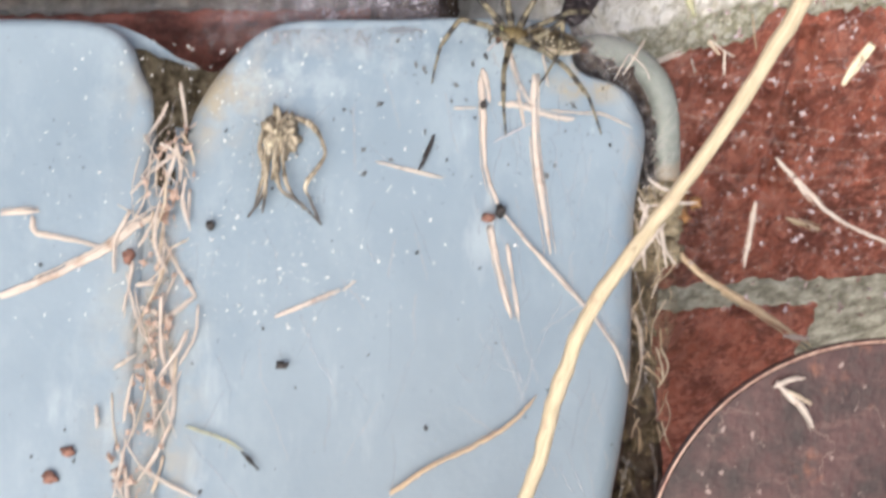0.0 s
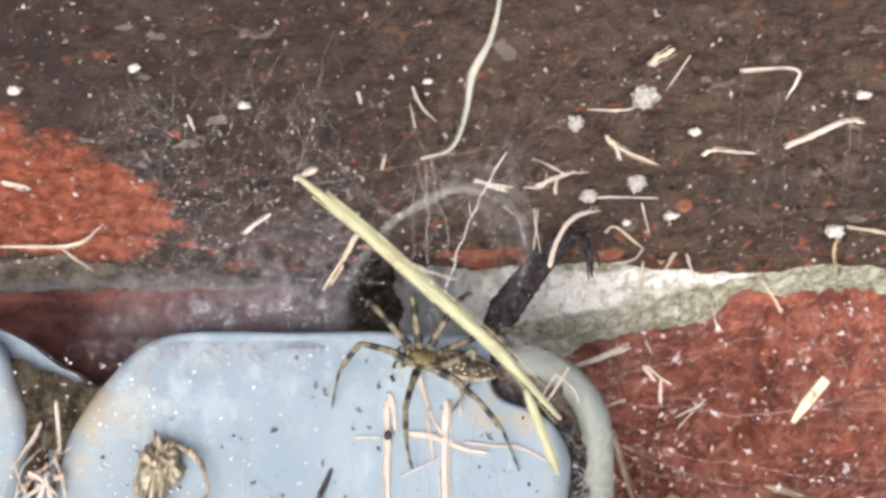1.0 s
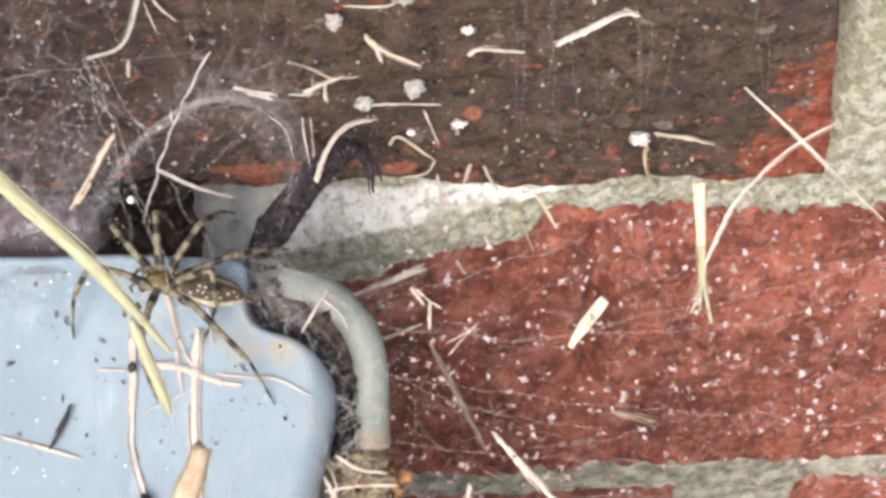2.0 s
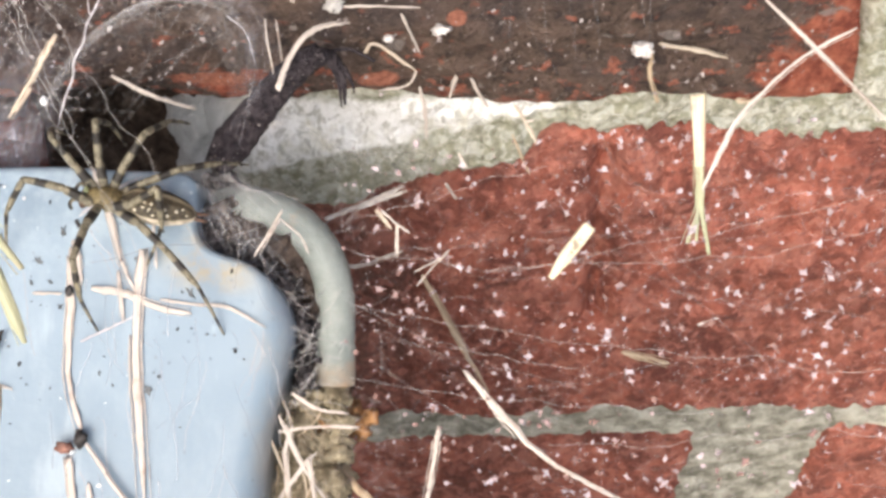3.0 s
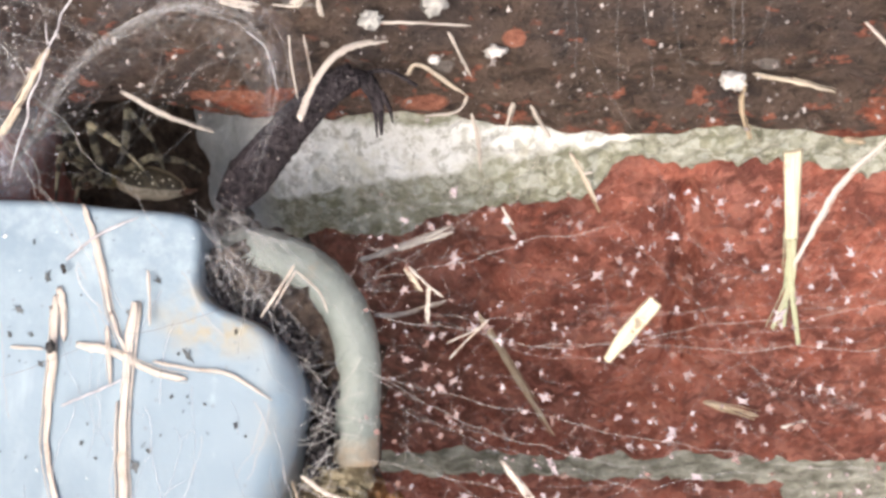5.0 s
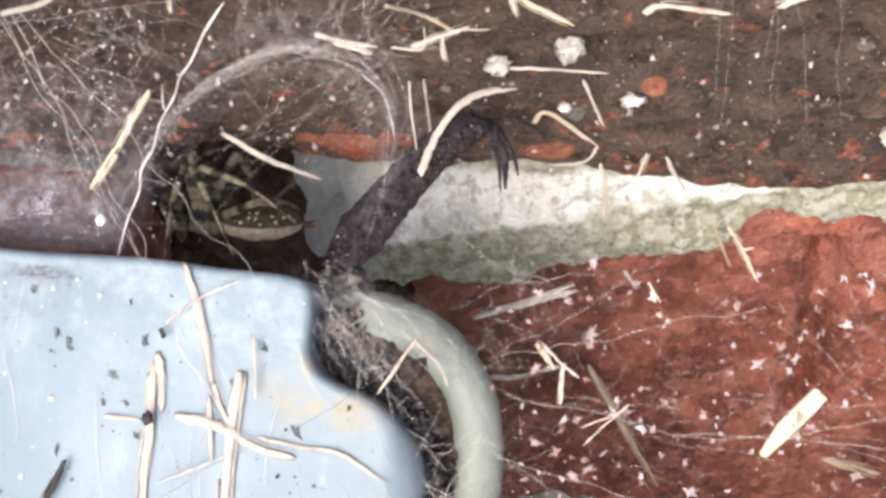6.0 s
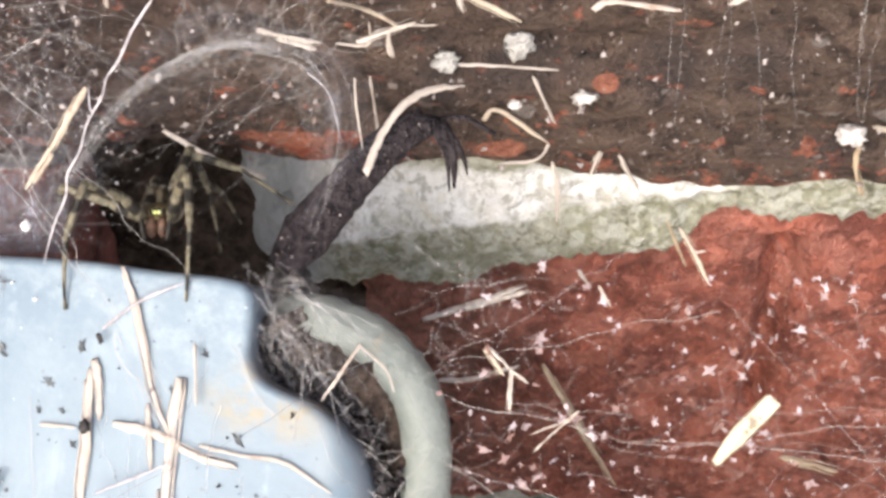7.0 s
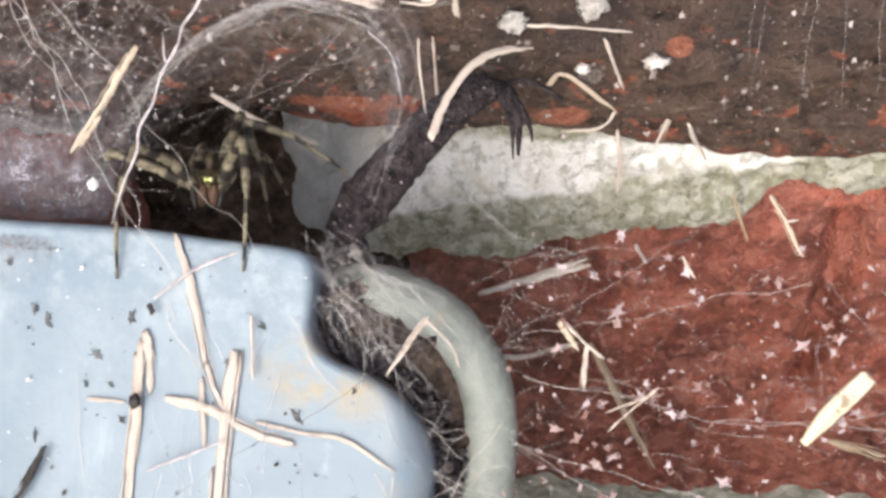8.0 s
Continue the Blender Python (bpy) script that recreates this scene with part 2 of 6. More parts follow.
def plain(name, low, high, scale, rough=0.8, spec=0.3, bump=0.4, far=0.0005, rand=0.0):
    m = Mat(name, rough, spec)
    n = m.noise(scale, 5, 0.65)
    c = m.mix(m.ramp(n, 0.3, 0.7), low, high)
    if rand:
        c = m.mix(m.math("MULTIPLY", m.random(), rand), c, tuple(v * 0.55 for v in low))
    m.colour(c)
    return m.bump(n, bump, far)


def straw_mat(name, low, high):
    m = Mat(name, 0.65, 0.3)
    m.co = m.t.nodes.new("ShaderNodeTexCoord").outputs["UV"]
    fibre = m.noise(1.0, 4, 0.65, (22, 1.6, 1))
    c = m.mix(m.ramp(fibre, 0.34, 0.66), tuple(v * 0.84 for v in low), high)
    m.co = m.t.nodes.new("ShaderNodeTexCoord").outputs["Object"]
    c = m.mix(m.ramp(m.random(), 0.0, 1.0, 0, 0.25), c, (0.56, 0.46, 0.38))
    c = m.mix(m.ramp(m.noise(190, 4, 0.65), 0.53, 0.72, 0, 0.75), c, (0.34, 0.235, 0.18))
    c = m.mix(m.ramp(m.noise(340, 3, 0.6, None, (4, 4, 1)), 0.66, 0.74, 0, 0.7), c, (0.12, 0.08, 0.065))
    m.colour(c)
    m.b.inputs["Subsurface Weight"].default_value = 0.0
    return m.bump(fibre, 0.5, 0.0003)


def silk(name, cover, tint=(0.72, 0.70, 0.73), patchy=True, spot=None, ring=None):
    """Spider silk: a thin pale film with holes, or a thread."""
    m = Mat(name, 0.6, 0.4)
    m.b.inputs["Base Color"].default_value = (*tint, 1)
    if patchy:
        a = m.noise(330, 6, 0.72, (1, 1, 0.6))
        b = m.noise(60, 3)
        full = m.math("MULTIPLY", m.ramp(a, 0.42, 0.72, 0.15, 1.0), m.ramp(b, 0.3, 0.7, cover * 0.5, cover))
        lines = m.math("ABSOLUTE", m.math("SUBTRACT", m.noise(110, 5, 0.62, None, (2, 7, 3)), 0.5))
        cross = m.math("ABSOLUTE", m.math("SUBTRACT", m.noise(240, 4, 0.6, (1, 1, 0.5), (8, 1, 5)), 0.5))
        net = m.math("ADD", m.ramp(lines, 0.02, 0.0, 0, 0.6), m.ramp(cross, 0.025, 0.0, 0, 0.5))
        full = m.math("MULTIPLY", full, m.math("ADD", net, 0.32))
        if ring:
            x, z, rx, rz = ring
            n = m.node("ShaderNodeMapping", Location=(-x / rx, 0, -z / rz), Scale=(100 / rx, 0, 100 / rz))
            m.link(m.co, n.inputs["Vector"])
            g = m.t.nodes.new("ShaderNodeVectorMath")
            g.operation = "LENGTH"
            m.link(n.outputs[0], g.inputs[0])
            full = m.math("MULTIPLY", full, m.ramp(m.math("ABSOLUTE", m.math("SUBTRACT", g.outputs["Value"], 1.06)), 0.5, 0.0))
        if spot:
            full = m.math("MULTIPLY", full, m.spot(*spot))
        m.link(full, m.b.inputs["Alpha"])
    else:
        m.b.inputs["Alpha"].default_value = cover
    return m.m


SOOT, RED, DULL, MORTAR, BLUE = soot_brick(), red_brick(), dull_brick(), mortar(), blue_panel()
# near-black: stands for the hole's shade and for dark debris in the groove
SHADE_DIRT = plain("shade_and_dirt", (0.03, 0.0225, 0.019), (0.11, 0.082, 0.068), 250, 0.95, 0.1, 0.9, 0.002)


def bead_mat():
    m = Mat("grey_bead", 0.55, 0.4)
    c = m.mix(m.ramp(m.noise(90, 5, 0.65), 0.3, 0.7), (0.155, 0.18, 0.172), (0.23, 0.258, 0.246))
    c = m.mix(m.ramp(m.noise(300, 5, 0.7), 0.55, 0.7, 0, 0.5), c, (0.30, 0.325, 0.30))
    rust = m.ramp(m.math("ADD", m.axis("Z"), m.math("MULTIPLY", m.noise(220, 4), 0.01)), -0.0185, -0.0245, 0, 0.75)
    c = m.mix(rust, c, (0.33, 0.22, 0.14))
    c = m.mix(m.ramp(m.noise(130, 5, 0.7, None, (3, 3, 3)), 0.6, 0.72, 0, 0.5), c, (0.27, 0.22, 0.16))
    m.colour(c)
    return m.bump(m.noise(350, 4), 0.4, 0.0006)


BEAD = bead_mat()
STRAW = straw_mat("dry_straw", (0.55, 0.455, 0.345), (0.70, 0.61, 0.50))
PALE = straw_mat("bleached_straw", (0.565, 0.50, 0.45), (0.70, 0.64, 0.595))
TAN = straw_mat("tan_root", (0.40, 0.29, 0.18), (0.66, 0.53, 0.38))
STEM = straw_mat("grey_stem", (0.34, 0.36, 0.31), (0.50, 0.51, 0.46))
GREEN = straw_mat("green_stalk", (0.34, 0.37, 0.22), (0.50, 0.52, 0.35))
STALK = straw_mat("tan_stalk", (0.46, 0.40, 0.27), (0.60, 0.53, 0.38))
YELLOW = straw_mat("yellow_straw", (0.64, 0.56, 0.38), (0.78, 0.72, 0.54))
BARK = plain("black_bark", (0.016, 0.013, 0.016), (0.085, 0.07, 0.078), 480, 0.85, 0.2, 1.0, 0.0022)
BLACK = plain("black_fleck", (0.012, 0.011, 0.012), (0.05, 0.045, 0.045), 600, 0.6, 0.3)
BROWN = plain("brown_leaf", (0.07, 0.036, 0.03), (0.27, 0.14, 0.11), 300, 0.7, 0.3)
DEBRIS = plain("web_debris", (0.055, 0.042, 0.03), (0.24, 0.19, 0.125), 350, 0.95, 0.15, 0.9, 0.0015)
RUST = plain("rust_debris", (0.12, 0.065, 0.03), (0.38, 0.20, 0.09), 300, 0.9, 0.2, 0.8, 0.001)


def disc_mat():
    m = Mat("maroon_paint", 0.5, 0.4)
    c = m.mix(m.ramp(m.noise(70, 6, 0.7), 0.35, 0.65), (0.016, 0.008, 0.010), (0.065, 0.027, 0.028))
    c = m.mix(m.ramp(m.noise(190, 5, 0.7, (0.5, 1, 1.2)), 0.54, 0.7, 0, 0.6), c, (0.11, 0.056, 0.053))
    scratch = m.math("ABSOLUTE", m.math("SUBTRACT", m.noise(45, 4, 0.6, None, (3, 3, 1)), 0.5))
    c = m.mix(m.math("MULTIPLY", m.ramp(scratch, 0.005, 0.0, 0, 0.35), m.ramp(m.noise(60, 3), 0.45, 0.6)), c, (0.36, 0.27, 0.24))
    c = m.mix(m.ramp(m.noise(60, 5, 0.7, None, (1, 6, 2)), 0.58, 0.72, 0, 0.6), c, (0.24, 0.085, 0.045))
    c = m.mix(m.ramp(m.noise(420, 3, 0.5, None, (7, 6, 2)), 0.68, 0.73, 0, 0.5), c, (0.42, 0.33, 0.31))
    m.colour(c)
    return m.bump(m.noise(260, 5), 0.5, 0.0006)


DISC = disc_mat()
RIMPAINT = plain("worn_rim", (0.30, 0.17, 0.14), (0.58, 0.42, 0.35), 400, 0.6, 0.4)
STAINED = plain("stained_mortar", (0.13, 0.125, 0.098), (0.42, 0.41, 0.355), 170, 0.95, 0.15, 0.8, 0.0012)
WHITE = plain("white_dust", (0.66, 0.68, 0.70), (0.85, 0.86, 0.87), 500, 0.9, 0.2)
SILKY = plain("silk_strand", (0.34, 0.31, 0.33), (0.62, 0.59, 0.62), 500, 0.7, 0.3)
GROUND = plain("bounce_ground", (0.30, 0.28, 0.25), (0.46, 0.44, 0.40), 12, 0.95, 0.1, 0.8, 0.01)
CHALK = plain("pale_chip", (0.38, 0.35, 0.33), (0.66, 0.62, 0.60), 500, 0.9, 0.2)
LINT = plain("grey_fluff", (0.30, 0.29, 0.28), (0.55, 0.53, 0.51), 700, 0.95, 0.1, 0.9, 0.0008)
THREAD = silk("silk_thread", 0.42, (0.78, 0.75, 0.74), False)
FINE = silk("fine_thread", 0.24, (0.74, 0.73, 0.75), False)


# ---- building tools ----
def finish(name, bm, material, smooth=True):
    me = bpy.data.meshes.new(name)
    bm.normal_update()
    bm.to_mesh(me)
    bm.free()
    me.materials.append(material)
    for p in me.polygons:
        p.use_smooth = smooth
    return me


def thing(name, bm, material, label, category, group="", kind="", smooth=True):
    return tagged(new(name, finish(name, bm, material, smooth)), label, category, group, kind)


def part(name, bm, material, parent, label="", smooth=True):
    ob = new(name, finish(name, bm, material, smooth))
    ob.parent = parent
    return tagged(ob, label)


def empty(name, label, category, at=(0, 0, 0), group="", kind=""):
    ob = new(name)
    ob.location = at
    ob.empty_display_size = 0.005
    return tagged(ob, label, category, group, kind)


def curve_points(points, steps=6):
    """A smooth line through a few points (Catmull-Rom)."""
    p = [Vector(q) for q in points]
    if len(p) == 2:
        return [p[0].lerp(p[1], k / steps) for k in range(steps + 1)]
    p = [2 * p[0] - p[1], *p, 2 * p[-1] - p[-2]]
    out = []
    for a, b, c, d in zip(p, p[1:], p[2:], p[3:]):
        for k in range(steps):
            t = k / steps
            out.append(0.5 * (2 * b + (c - a) * t + (2 * a - 5 * b + 4 * c - d) * t * t + (3 * b - a - 3 * c + d) * t**3))
    return [*out, p[-2]]


def tube(bm, line, radius, sides=7, flat=1.0, rough=0.0, seed=0.0, caps=True, torn=0.0):
    """A tube along a line; radius is a number or a function of 0..1; flat squeezes it to a blade."""
    rings, n = [], len(line)
    uv = bm.loops.layers.uv.verify()
    run = [0.0]
    for a, b in zip(line, line[1:]):
        run.append(run[-1] + (b - a).length / CM)
    ref = Vector((0.13, -1, 0.21)).normalized()
    for k, p in enumerate(line):
        ahead = (line[min(k + 1, n - 1)] - line[max(k - 1, 0)]).normalized()
        side = ahead.cross(ref)
        side = side.normalized() if side.length > 1e-6 else ahead.orthogonal().normalized()
        up = side.cross(ahead)
        r = radius(k / (n - 1)) if callable(radius) else radius
        ring = []
        for s in range(sides):
            a = 2 * math.pi * s / sides
            rr = r * (1 + rough * noise.noise((k * 0.9 + seed * 7.1, s * 1.7, seed)))
            slip = torn * r * noise.noise((s * 2.3, k + seed * 3.7, seed)) * 2.4 if k in (0, n - 1) else 0.0
            ring.append(bm.verts.new(p + ahead * slip + side * (rr * math.cos(a)) + up * (rr * flat * math.sin(a))))
        rings.append(ring)
    for k, (a, b) in enumerate(zip(rings, rings[1:])):
        for s in range(sides):
            f = bm.faces.new((a[s], a[(s + 1) % sides], b[(s + 1) % sides], b[s]))
            for loop, u, v in zip(f.loops, (s, s + 1, s + 1, s), (run[k], run[k], run[k + 1], run[k + 1])):
                loop[uv].uv = (u / sides + seed, v + seed)
    if caps:
        bm.faces.new(rings[0][::-1])
        bm.faces.new(rings[-1])
    return rings


def lump(bm, at, size, rough=0.3, seed=0.0, detail=2, freq=1.0):
    """An uneven pebble."""
    made = bmesh.ops.create_icosphere(bm, subdivisions=detail, radius=1.0)["verts"]
    for v in made:
        n = v.co.normalized()
        k = 1 + rough * noise.noise(n * 1.7 * freq + Vector((seed, seed * 2.3, -seed)))
        v.co = Vector(at) + Vector((n.x * size[0], n.y * size[1], n.z * size[2])) * k
    return made


def cm(*p):
    return Vector(p) * CM


# ---- the wall ----
def rough_face(x0, x1, z0, z1, y, depth, step, relief, top=None, bottom=None, ragged=0.0, lean=(0.0, 0.0)):
    """A block with a weathered front: x, z in centimetres; relief(x, z) pushes the face out, in centimetres."""
    nx, nz = max(2, int((x1 - x0) / step)), max(2, int((z1 - z0) / step))
    verts, faces = [], []
    for j in range(nz + 1):
        for i in range(nx + 1):
            x = x0 + (x1 - x0) * i / nx
            u = j / nz
            x += (z1 - z0) * u * (lean[0] * (1 - i / nx) ** 4 + lean[1] * (i / nx) ** 4)
            if ragged:
                x += ragged * fractal(x0, z0 + (z1 - z0) * u, 1.3, x0, 3) * ((1 - i / nx) ** 12 - (i / nx) ** 12)
            lo = bottom(x) if bottom else z0
            hi = top(x) if top else z1
            z = lo + (hi - lo) * u
            if ragged:
                z += ragged * fractal(x, z0, 1.3, z0, 3) * ((1 - u) ** 8 - u**8)
            edge = min(x - x0, x1 - x, z - lo, hi - z)
            round_off = 0.16 * max(0.0, 1 - edge / 0.35) ** 2
            verts.append((x * CM, (y - relief(x, z) + round_off) * CM, z * CM))
    w = nx + 1
    for j in range(nz):
        for i in range(nx):
            a = j * w + i
            faces.append((a, a + 1, a + w + 1, a + w))
    rim = [*range(w), *(w * j + nx for j in range(1, nz + 1)), *(w * nz + i for i in range(nx - 1, -1, -1)), *(w * j for j in range(nz - 1, 0, -1))]
    back = len(verts)
    verts += [(verts[i][0], (y + depth) * CM, verts[i][2]) for i in rim]
    for k in range(len(rim)):
        n = (k + 1) % len(rim)
        faces.append((rim[n], rim[k], back + k, back + n))
    faces.append(tuple(range(back, len(verts)))[::-1])
    me = bpy.data.meshes.new("block")
    me.from_pydata(verts, [], faces)
    me.update()
    for p in me.polygons:
        p.use_smooth = True
    return me


def fractal(x, z, scale, seed, octaves=4):
    return noise.fractal((x * scale + seed, seed * 1.3, z * scale - seed), 0.8, 2.1, octaves)


def soot_relief(x, z):
    strata = fractal(x * 0.4, z * 1.05, 1.0, 3.0)
    return 0.15 * strata + 0.08 * fractal(x * 0.7, z * 0.8, 3.2, 8.0, 3) + 0.10 * max(0.0, fractal(x * 0.6, z * 0.7, 0.7, 5.0)) - 0.16 * max(0.0, fractal(x * 0.45, z, 1.2, 21.0, 3) - 0.35)


def red_relief(x, z):
    crack = abs(x - 7.25 - 0.25 * noise.noise((z * 0.6, 1, 2)) + 0.05 * z)
    pit = -0.75 * math.exp(-((crack / 0.27) ** 2)) * (1 if -6.5 < z < 1.2 else 0)
    return 0.15 * fractal(x, z * 0.6, 0.9, 11.0) + 0.15 * fractal(x, z * 0.6, 2.8, 2.0, 3) + pit


wall = empty("wall_north", "old brick wall of sooty and red courses in grey mortar", "wall", kind="structure")
wall.scale = (SIZE, SIZE, SIZE)


def backing(x0, x1, z0, z1, y):
    bm = bmesh.new()
    bmesh.ops.create_cube(bm, size=1)
    for v in bm.verts:
        v.co = Vector(((x0 + x1) / 2 + v.co.x * (x1 - x0), y + 8 + v.co.y * 16, (z0 + z1) / 2 + v.co.z * (z1 - z0))) * CM
    return bm


part("mortar_backing", backing(-300, 300, -40.0, 300, 4.3), MORTAR, wall)


def add_block(mesh, material, name="brick"):
    mesh.materials.append(material)
    ob = new(name, mesh)
    ob.parent = wall
    return ob


def smear(x):
    """The ragged lower edge of the mortar bed, where it laps over the red brick."""
    at = np.interp(x, (-2, -1, 0.4, 1.7, 2.6, 3.5, 4.6, 5.35, 5.65, 5.98, 6.9, 8, 9.1, 10.2, 11.3, 13, 24), (-1.0, -0.95, -0.7, -0.65, -0.05, 0.28, 0.55, 0.85, 1.45, 1.82, 1.5, 1.7, 1.75, 1.45, 1.4, 1.5, 1.5))
    return float(at) + 0.2 * fractal(x, 0.0, 2.2, 4.0, 3) + 0.12 * fractal(x, 0.0, 7.0, 14.0, 2)


def soot_low(x):
    """The lower edge of the sooty course."""
    return float(np.interp(x, (-14, -9.5, -7.8, -5.5, -3.2, -1.5, 0.5, 2.5, 3.4, 12, 24), (3.9, 3.6, 3.2, 3.05, 3.45, 3.1, 3.1, 3.28, 2.95, 2.85, 2.85))) + 0.16 * fractal(x, 0.0, 0.9, 12.0)


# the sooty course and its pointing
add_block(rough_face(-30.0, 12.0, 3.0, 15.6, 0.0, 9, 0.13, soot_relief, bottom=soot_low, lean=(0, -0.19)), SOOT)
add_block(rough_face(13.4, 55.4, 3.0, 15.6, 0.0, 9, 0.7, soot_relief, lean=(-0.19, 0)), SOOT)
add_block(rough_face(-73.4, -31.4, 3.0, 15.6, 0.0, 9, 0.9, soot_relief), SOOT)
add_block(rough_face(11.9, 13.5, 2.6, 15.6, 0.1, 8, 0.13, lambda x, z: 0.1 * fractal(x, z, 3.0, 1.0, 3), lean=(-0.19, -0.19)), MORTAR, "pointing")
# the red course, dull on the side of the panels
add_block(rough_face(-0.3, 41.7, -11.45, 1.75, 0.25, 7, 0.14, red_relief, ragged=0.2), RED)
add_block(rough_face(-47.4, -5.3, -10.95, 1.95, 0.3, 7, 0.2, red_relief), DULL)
# the hole's shade, put in as a near-black block across the gap
add_block(rough_face(-5.5, -0.2, -11.0, 3.5, 1.3, 6, 0.16, lambda x, z: 0.45 * fractal(x, z, 0.9, 31.0) - 2.0 * math.exp(-(((x + 3.3) / 1.5) ** 2) - ((z - 1.4) / 1.9) ** 2)), SHADE_DIRT, "dirt_filling")
# the courses below
add_block(rough_face(-31.0, 11.2, -25.5, -12.95, 0.3, 7, 0.2, lambda x, z: red_relief(x + 31, z - 4), ragged=0.25), RED)
add_block(rough_face(14.9, 57.0, -25.5, -12.7, 0.3, 7, 0.3, lambda x, z: red_relief(x + 53, z - 9), ragged=0.25), RED)
for row in range(-1, 9):
    z0 = -39.7 if row < 0 else 17.0 + 14.1 * row
    for col in range(-3, 4):
        x0 = 1.5 + 43.4 * col + (21.7 if row % 2 else 0)
        add_block(rough_face(x0, x0 + 42, z0, z0 + 12.6, 0.2, 6, 3.0, red_relief), RED)


# the bed of mortar under the sooty course, broken away where the spider lives
def bed_relief(x, z):
    lap = 0.2 * min(1.0, max(0.0, (1.9 - z) / 0.8)) * min(1.0, max(0.0, (z - smear(x)) / 0.25 + 0.2))
    broken = 2.6 * max(0.0, 1 - max(0.0, x + 1.1 + 0.45 * fractal(1.0, z, 1.1, 17.0, 3) + 0.35 * (3.0 - z)) / 1.3) ** 2
    return lap - broken + 0.10 * fractal(x, z, 1.5, 6.0) + 0.09 * fractal(x, z, 4.2, 9.0, 3)


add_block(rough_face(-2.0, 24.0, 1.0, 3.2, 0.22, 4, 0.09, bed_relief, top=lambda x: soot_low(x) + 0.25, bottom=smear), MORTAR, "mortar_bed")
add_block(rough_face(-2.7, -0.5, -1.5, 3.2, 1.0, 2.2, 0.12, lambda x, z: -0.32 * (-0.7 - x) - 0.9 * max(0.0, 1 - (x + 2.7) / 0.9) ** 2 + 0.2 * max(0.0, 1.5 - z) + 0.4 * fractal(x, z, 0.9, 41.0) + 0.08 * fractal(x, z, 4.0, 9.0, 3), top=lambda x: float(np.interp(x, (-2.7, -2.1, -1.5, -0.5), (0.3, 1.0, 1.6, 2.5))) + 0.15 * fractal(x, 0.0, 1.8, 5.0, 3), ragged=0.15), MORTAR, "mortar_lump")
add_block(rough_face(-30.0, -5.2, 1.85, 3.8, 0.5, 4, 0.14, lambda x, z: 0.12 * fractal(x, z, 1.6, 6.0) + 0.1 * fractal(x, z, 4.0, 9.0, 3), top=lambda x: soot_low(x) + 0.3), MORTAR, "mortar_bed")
add_block(rough_face(10.9, 15.2, -26.0, -10.8, 0.45, 5, 0.22, lambda x, z: 0.12 * fractal(x, z, 2.5, 7.0, 3)), STAINED, "pointing")
add_block(rough_face(-1.0, 41.0, -13.4, -11.3, 0.4, 5, 0.2, lambda x, z: 0.12 * fractal(x, z, 2.5, 9.0, 3)), STAINED, "pointing")

# unseen ground to the horizon, made pale to bounce light up the wall
bm = bmesh.new()
bmesh.ops.create_grid(bm, x_segments=40, y_segments=40, size=400)
for v in bm.verts:
    v.co.z = -0.2
thing("ground", bm, GROUND, "unseen pale ground that bounces light onto the wall", "ground", kind="structure")

# ---- the blue panels ----
LEAN = 0.3


def panel_y(z):
    return -2.6 + LEAN * z


def seam_x(z):
    return -9.25 + 0.12 * z


def panel(name, outline, label, roll=0.55):
    """A cushion-edged slab that leans out from the wall; the outline is x, z in centimetres."""
    inward = Vector((0, 1, -LEAN)).normalized()
    n = len(outline)
    turn = sum(outline[k].x * outline[(k + 1) % n].y - outline[(k + 1) % n].x * outline[k].y for k in range(n))
    sign = 1 if turn > 0 else -1
    normal = []
    for k in range(n):
        d = (outline[(k + 1) % n] - outline[k - 1]).normalized()
        normal.append(Vector((-d.y, d.x)) * sign)
    board = empty(name, label, "panel")
    rolls = [roll * (0.25 if p.x > -8 and p.y > -0.9 else 1) for p in outline]
    for _ in range(4):
        rolls = [(rolls[k - 1] + rolls[k] + rolls[(k + 1) % n]) / 3 for k in range(n)]
    bm = bmesh.new()
    loops = []
    for a in (-1.6, 0, 15, 30, 45, 60, 75, 90, 93.5):
        c, t = math.cos(radians(max(a, 0))), math.sin(radians(min(90, max(a, 0))))
        ring = []
        inner = [p + q * r * (1 - c) * 0.9 for p, q, r in zip(outline, normal, rolls)]
        for _ in range(int(5 * (1 - c))):
            inner = [(inner[k - 1] + inner[k] * 2 + inner[(k + 1) % n]) * 0.25 if abs(outline[k].y) < 3.5 else inner[k] for k in range(n)]
        for w, r in zip(inner, rolls):
            deep = r * (1 - t) + (0.9 + roll - r if a < 0 else 0)
            ring.append(bm.verts.new((Vector((w.x, panel_y(w.y), w.y)) + inward * deep) * CM))
        loops.append(ring)
    for u, v in zip(loops, loops[1:]):
        for k in range(n):
            m = (k + 1) % n
            bm.faces.new((u[k], u[m], v[m], v[k]))
    for k in range(n):
        bm.edges.get((loops[1][k], loops[1][(k + 1) % n])).smooth = False
    front = [v.co.copy() for v in loops[-1]]
    back = bm.faces.new(loops[0][::-1])
    bmesh.ops.recalc_face_normals(bm, faces=bm.faces)
    bmesh.ops.triangulate(bm, faces=[back])
    part("rolled_edge", bm, BLUE, board)
    bm = bmesh.new()
    face = bm.faces.new([bm.verts.new(p) for p in front])
    if face.normal.dot(inward) > 0 or face.calc_center_median().y > 1:
        face.normal_flip()
    bmesh.ops.triangulate(bm, faces=[face])
    part("front_face", bm, BLUE, board, smooth=False)
    return board


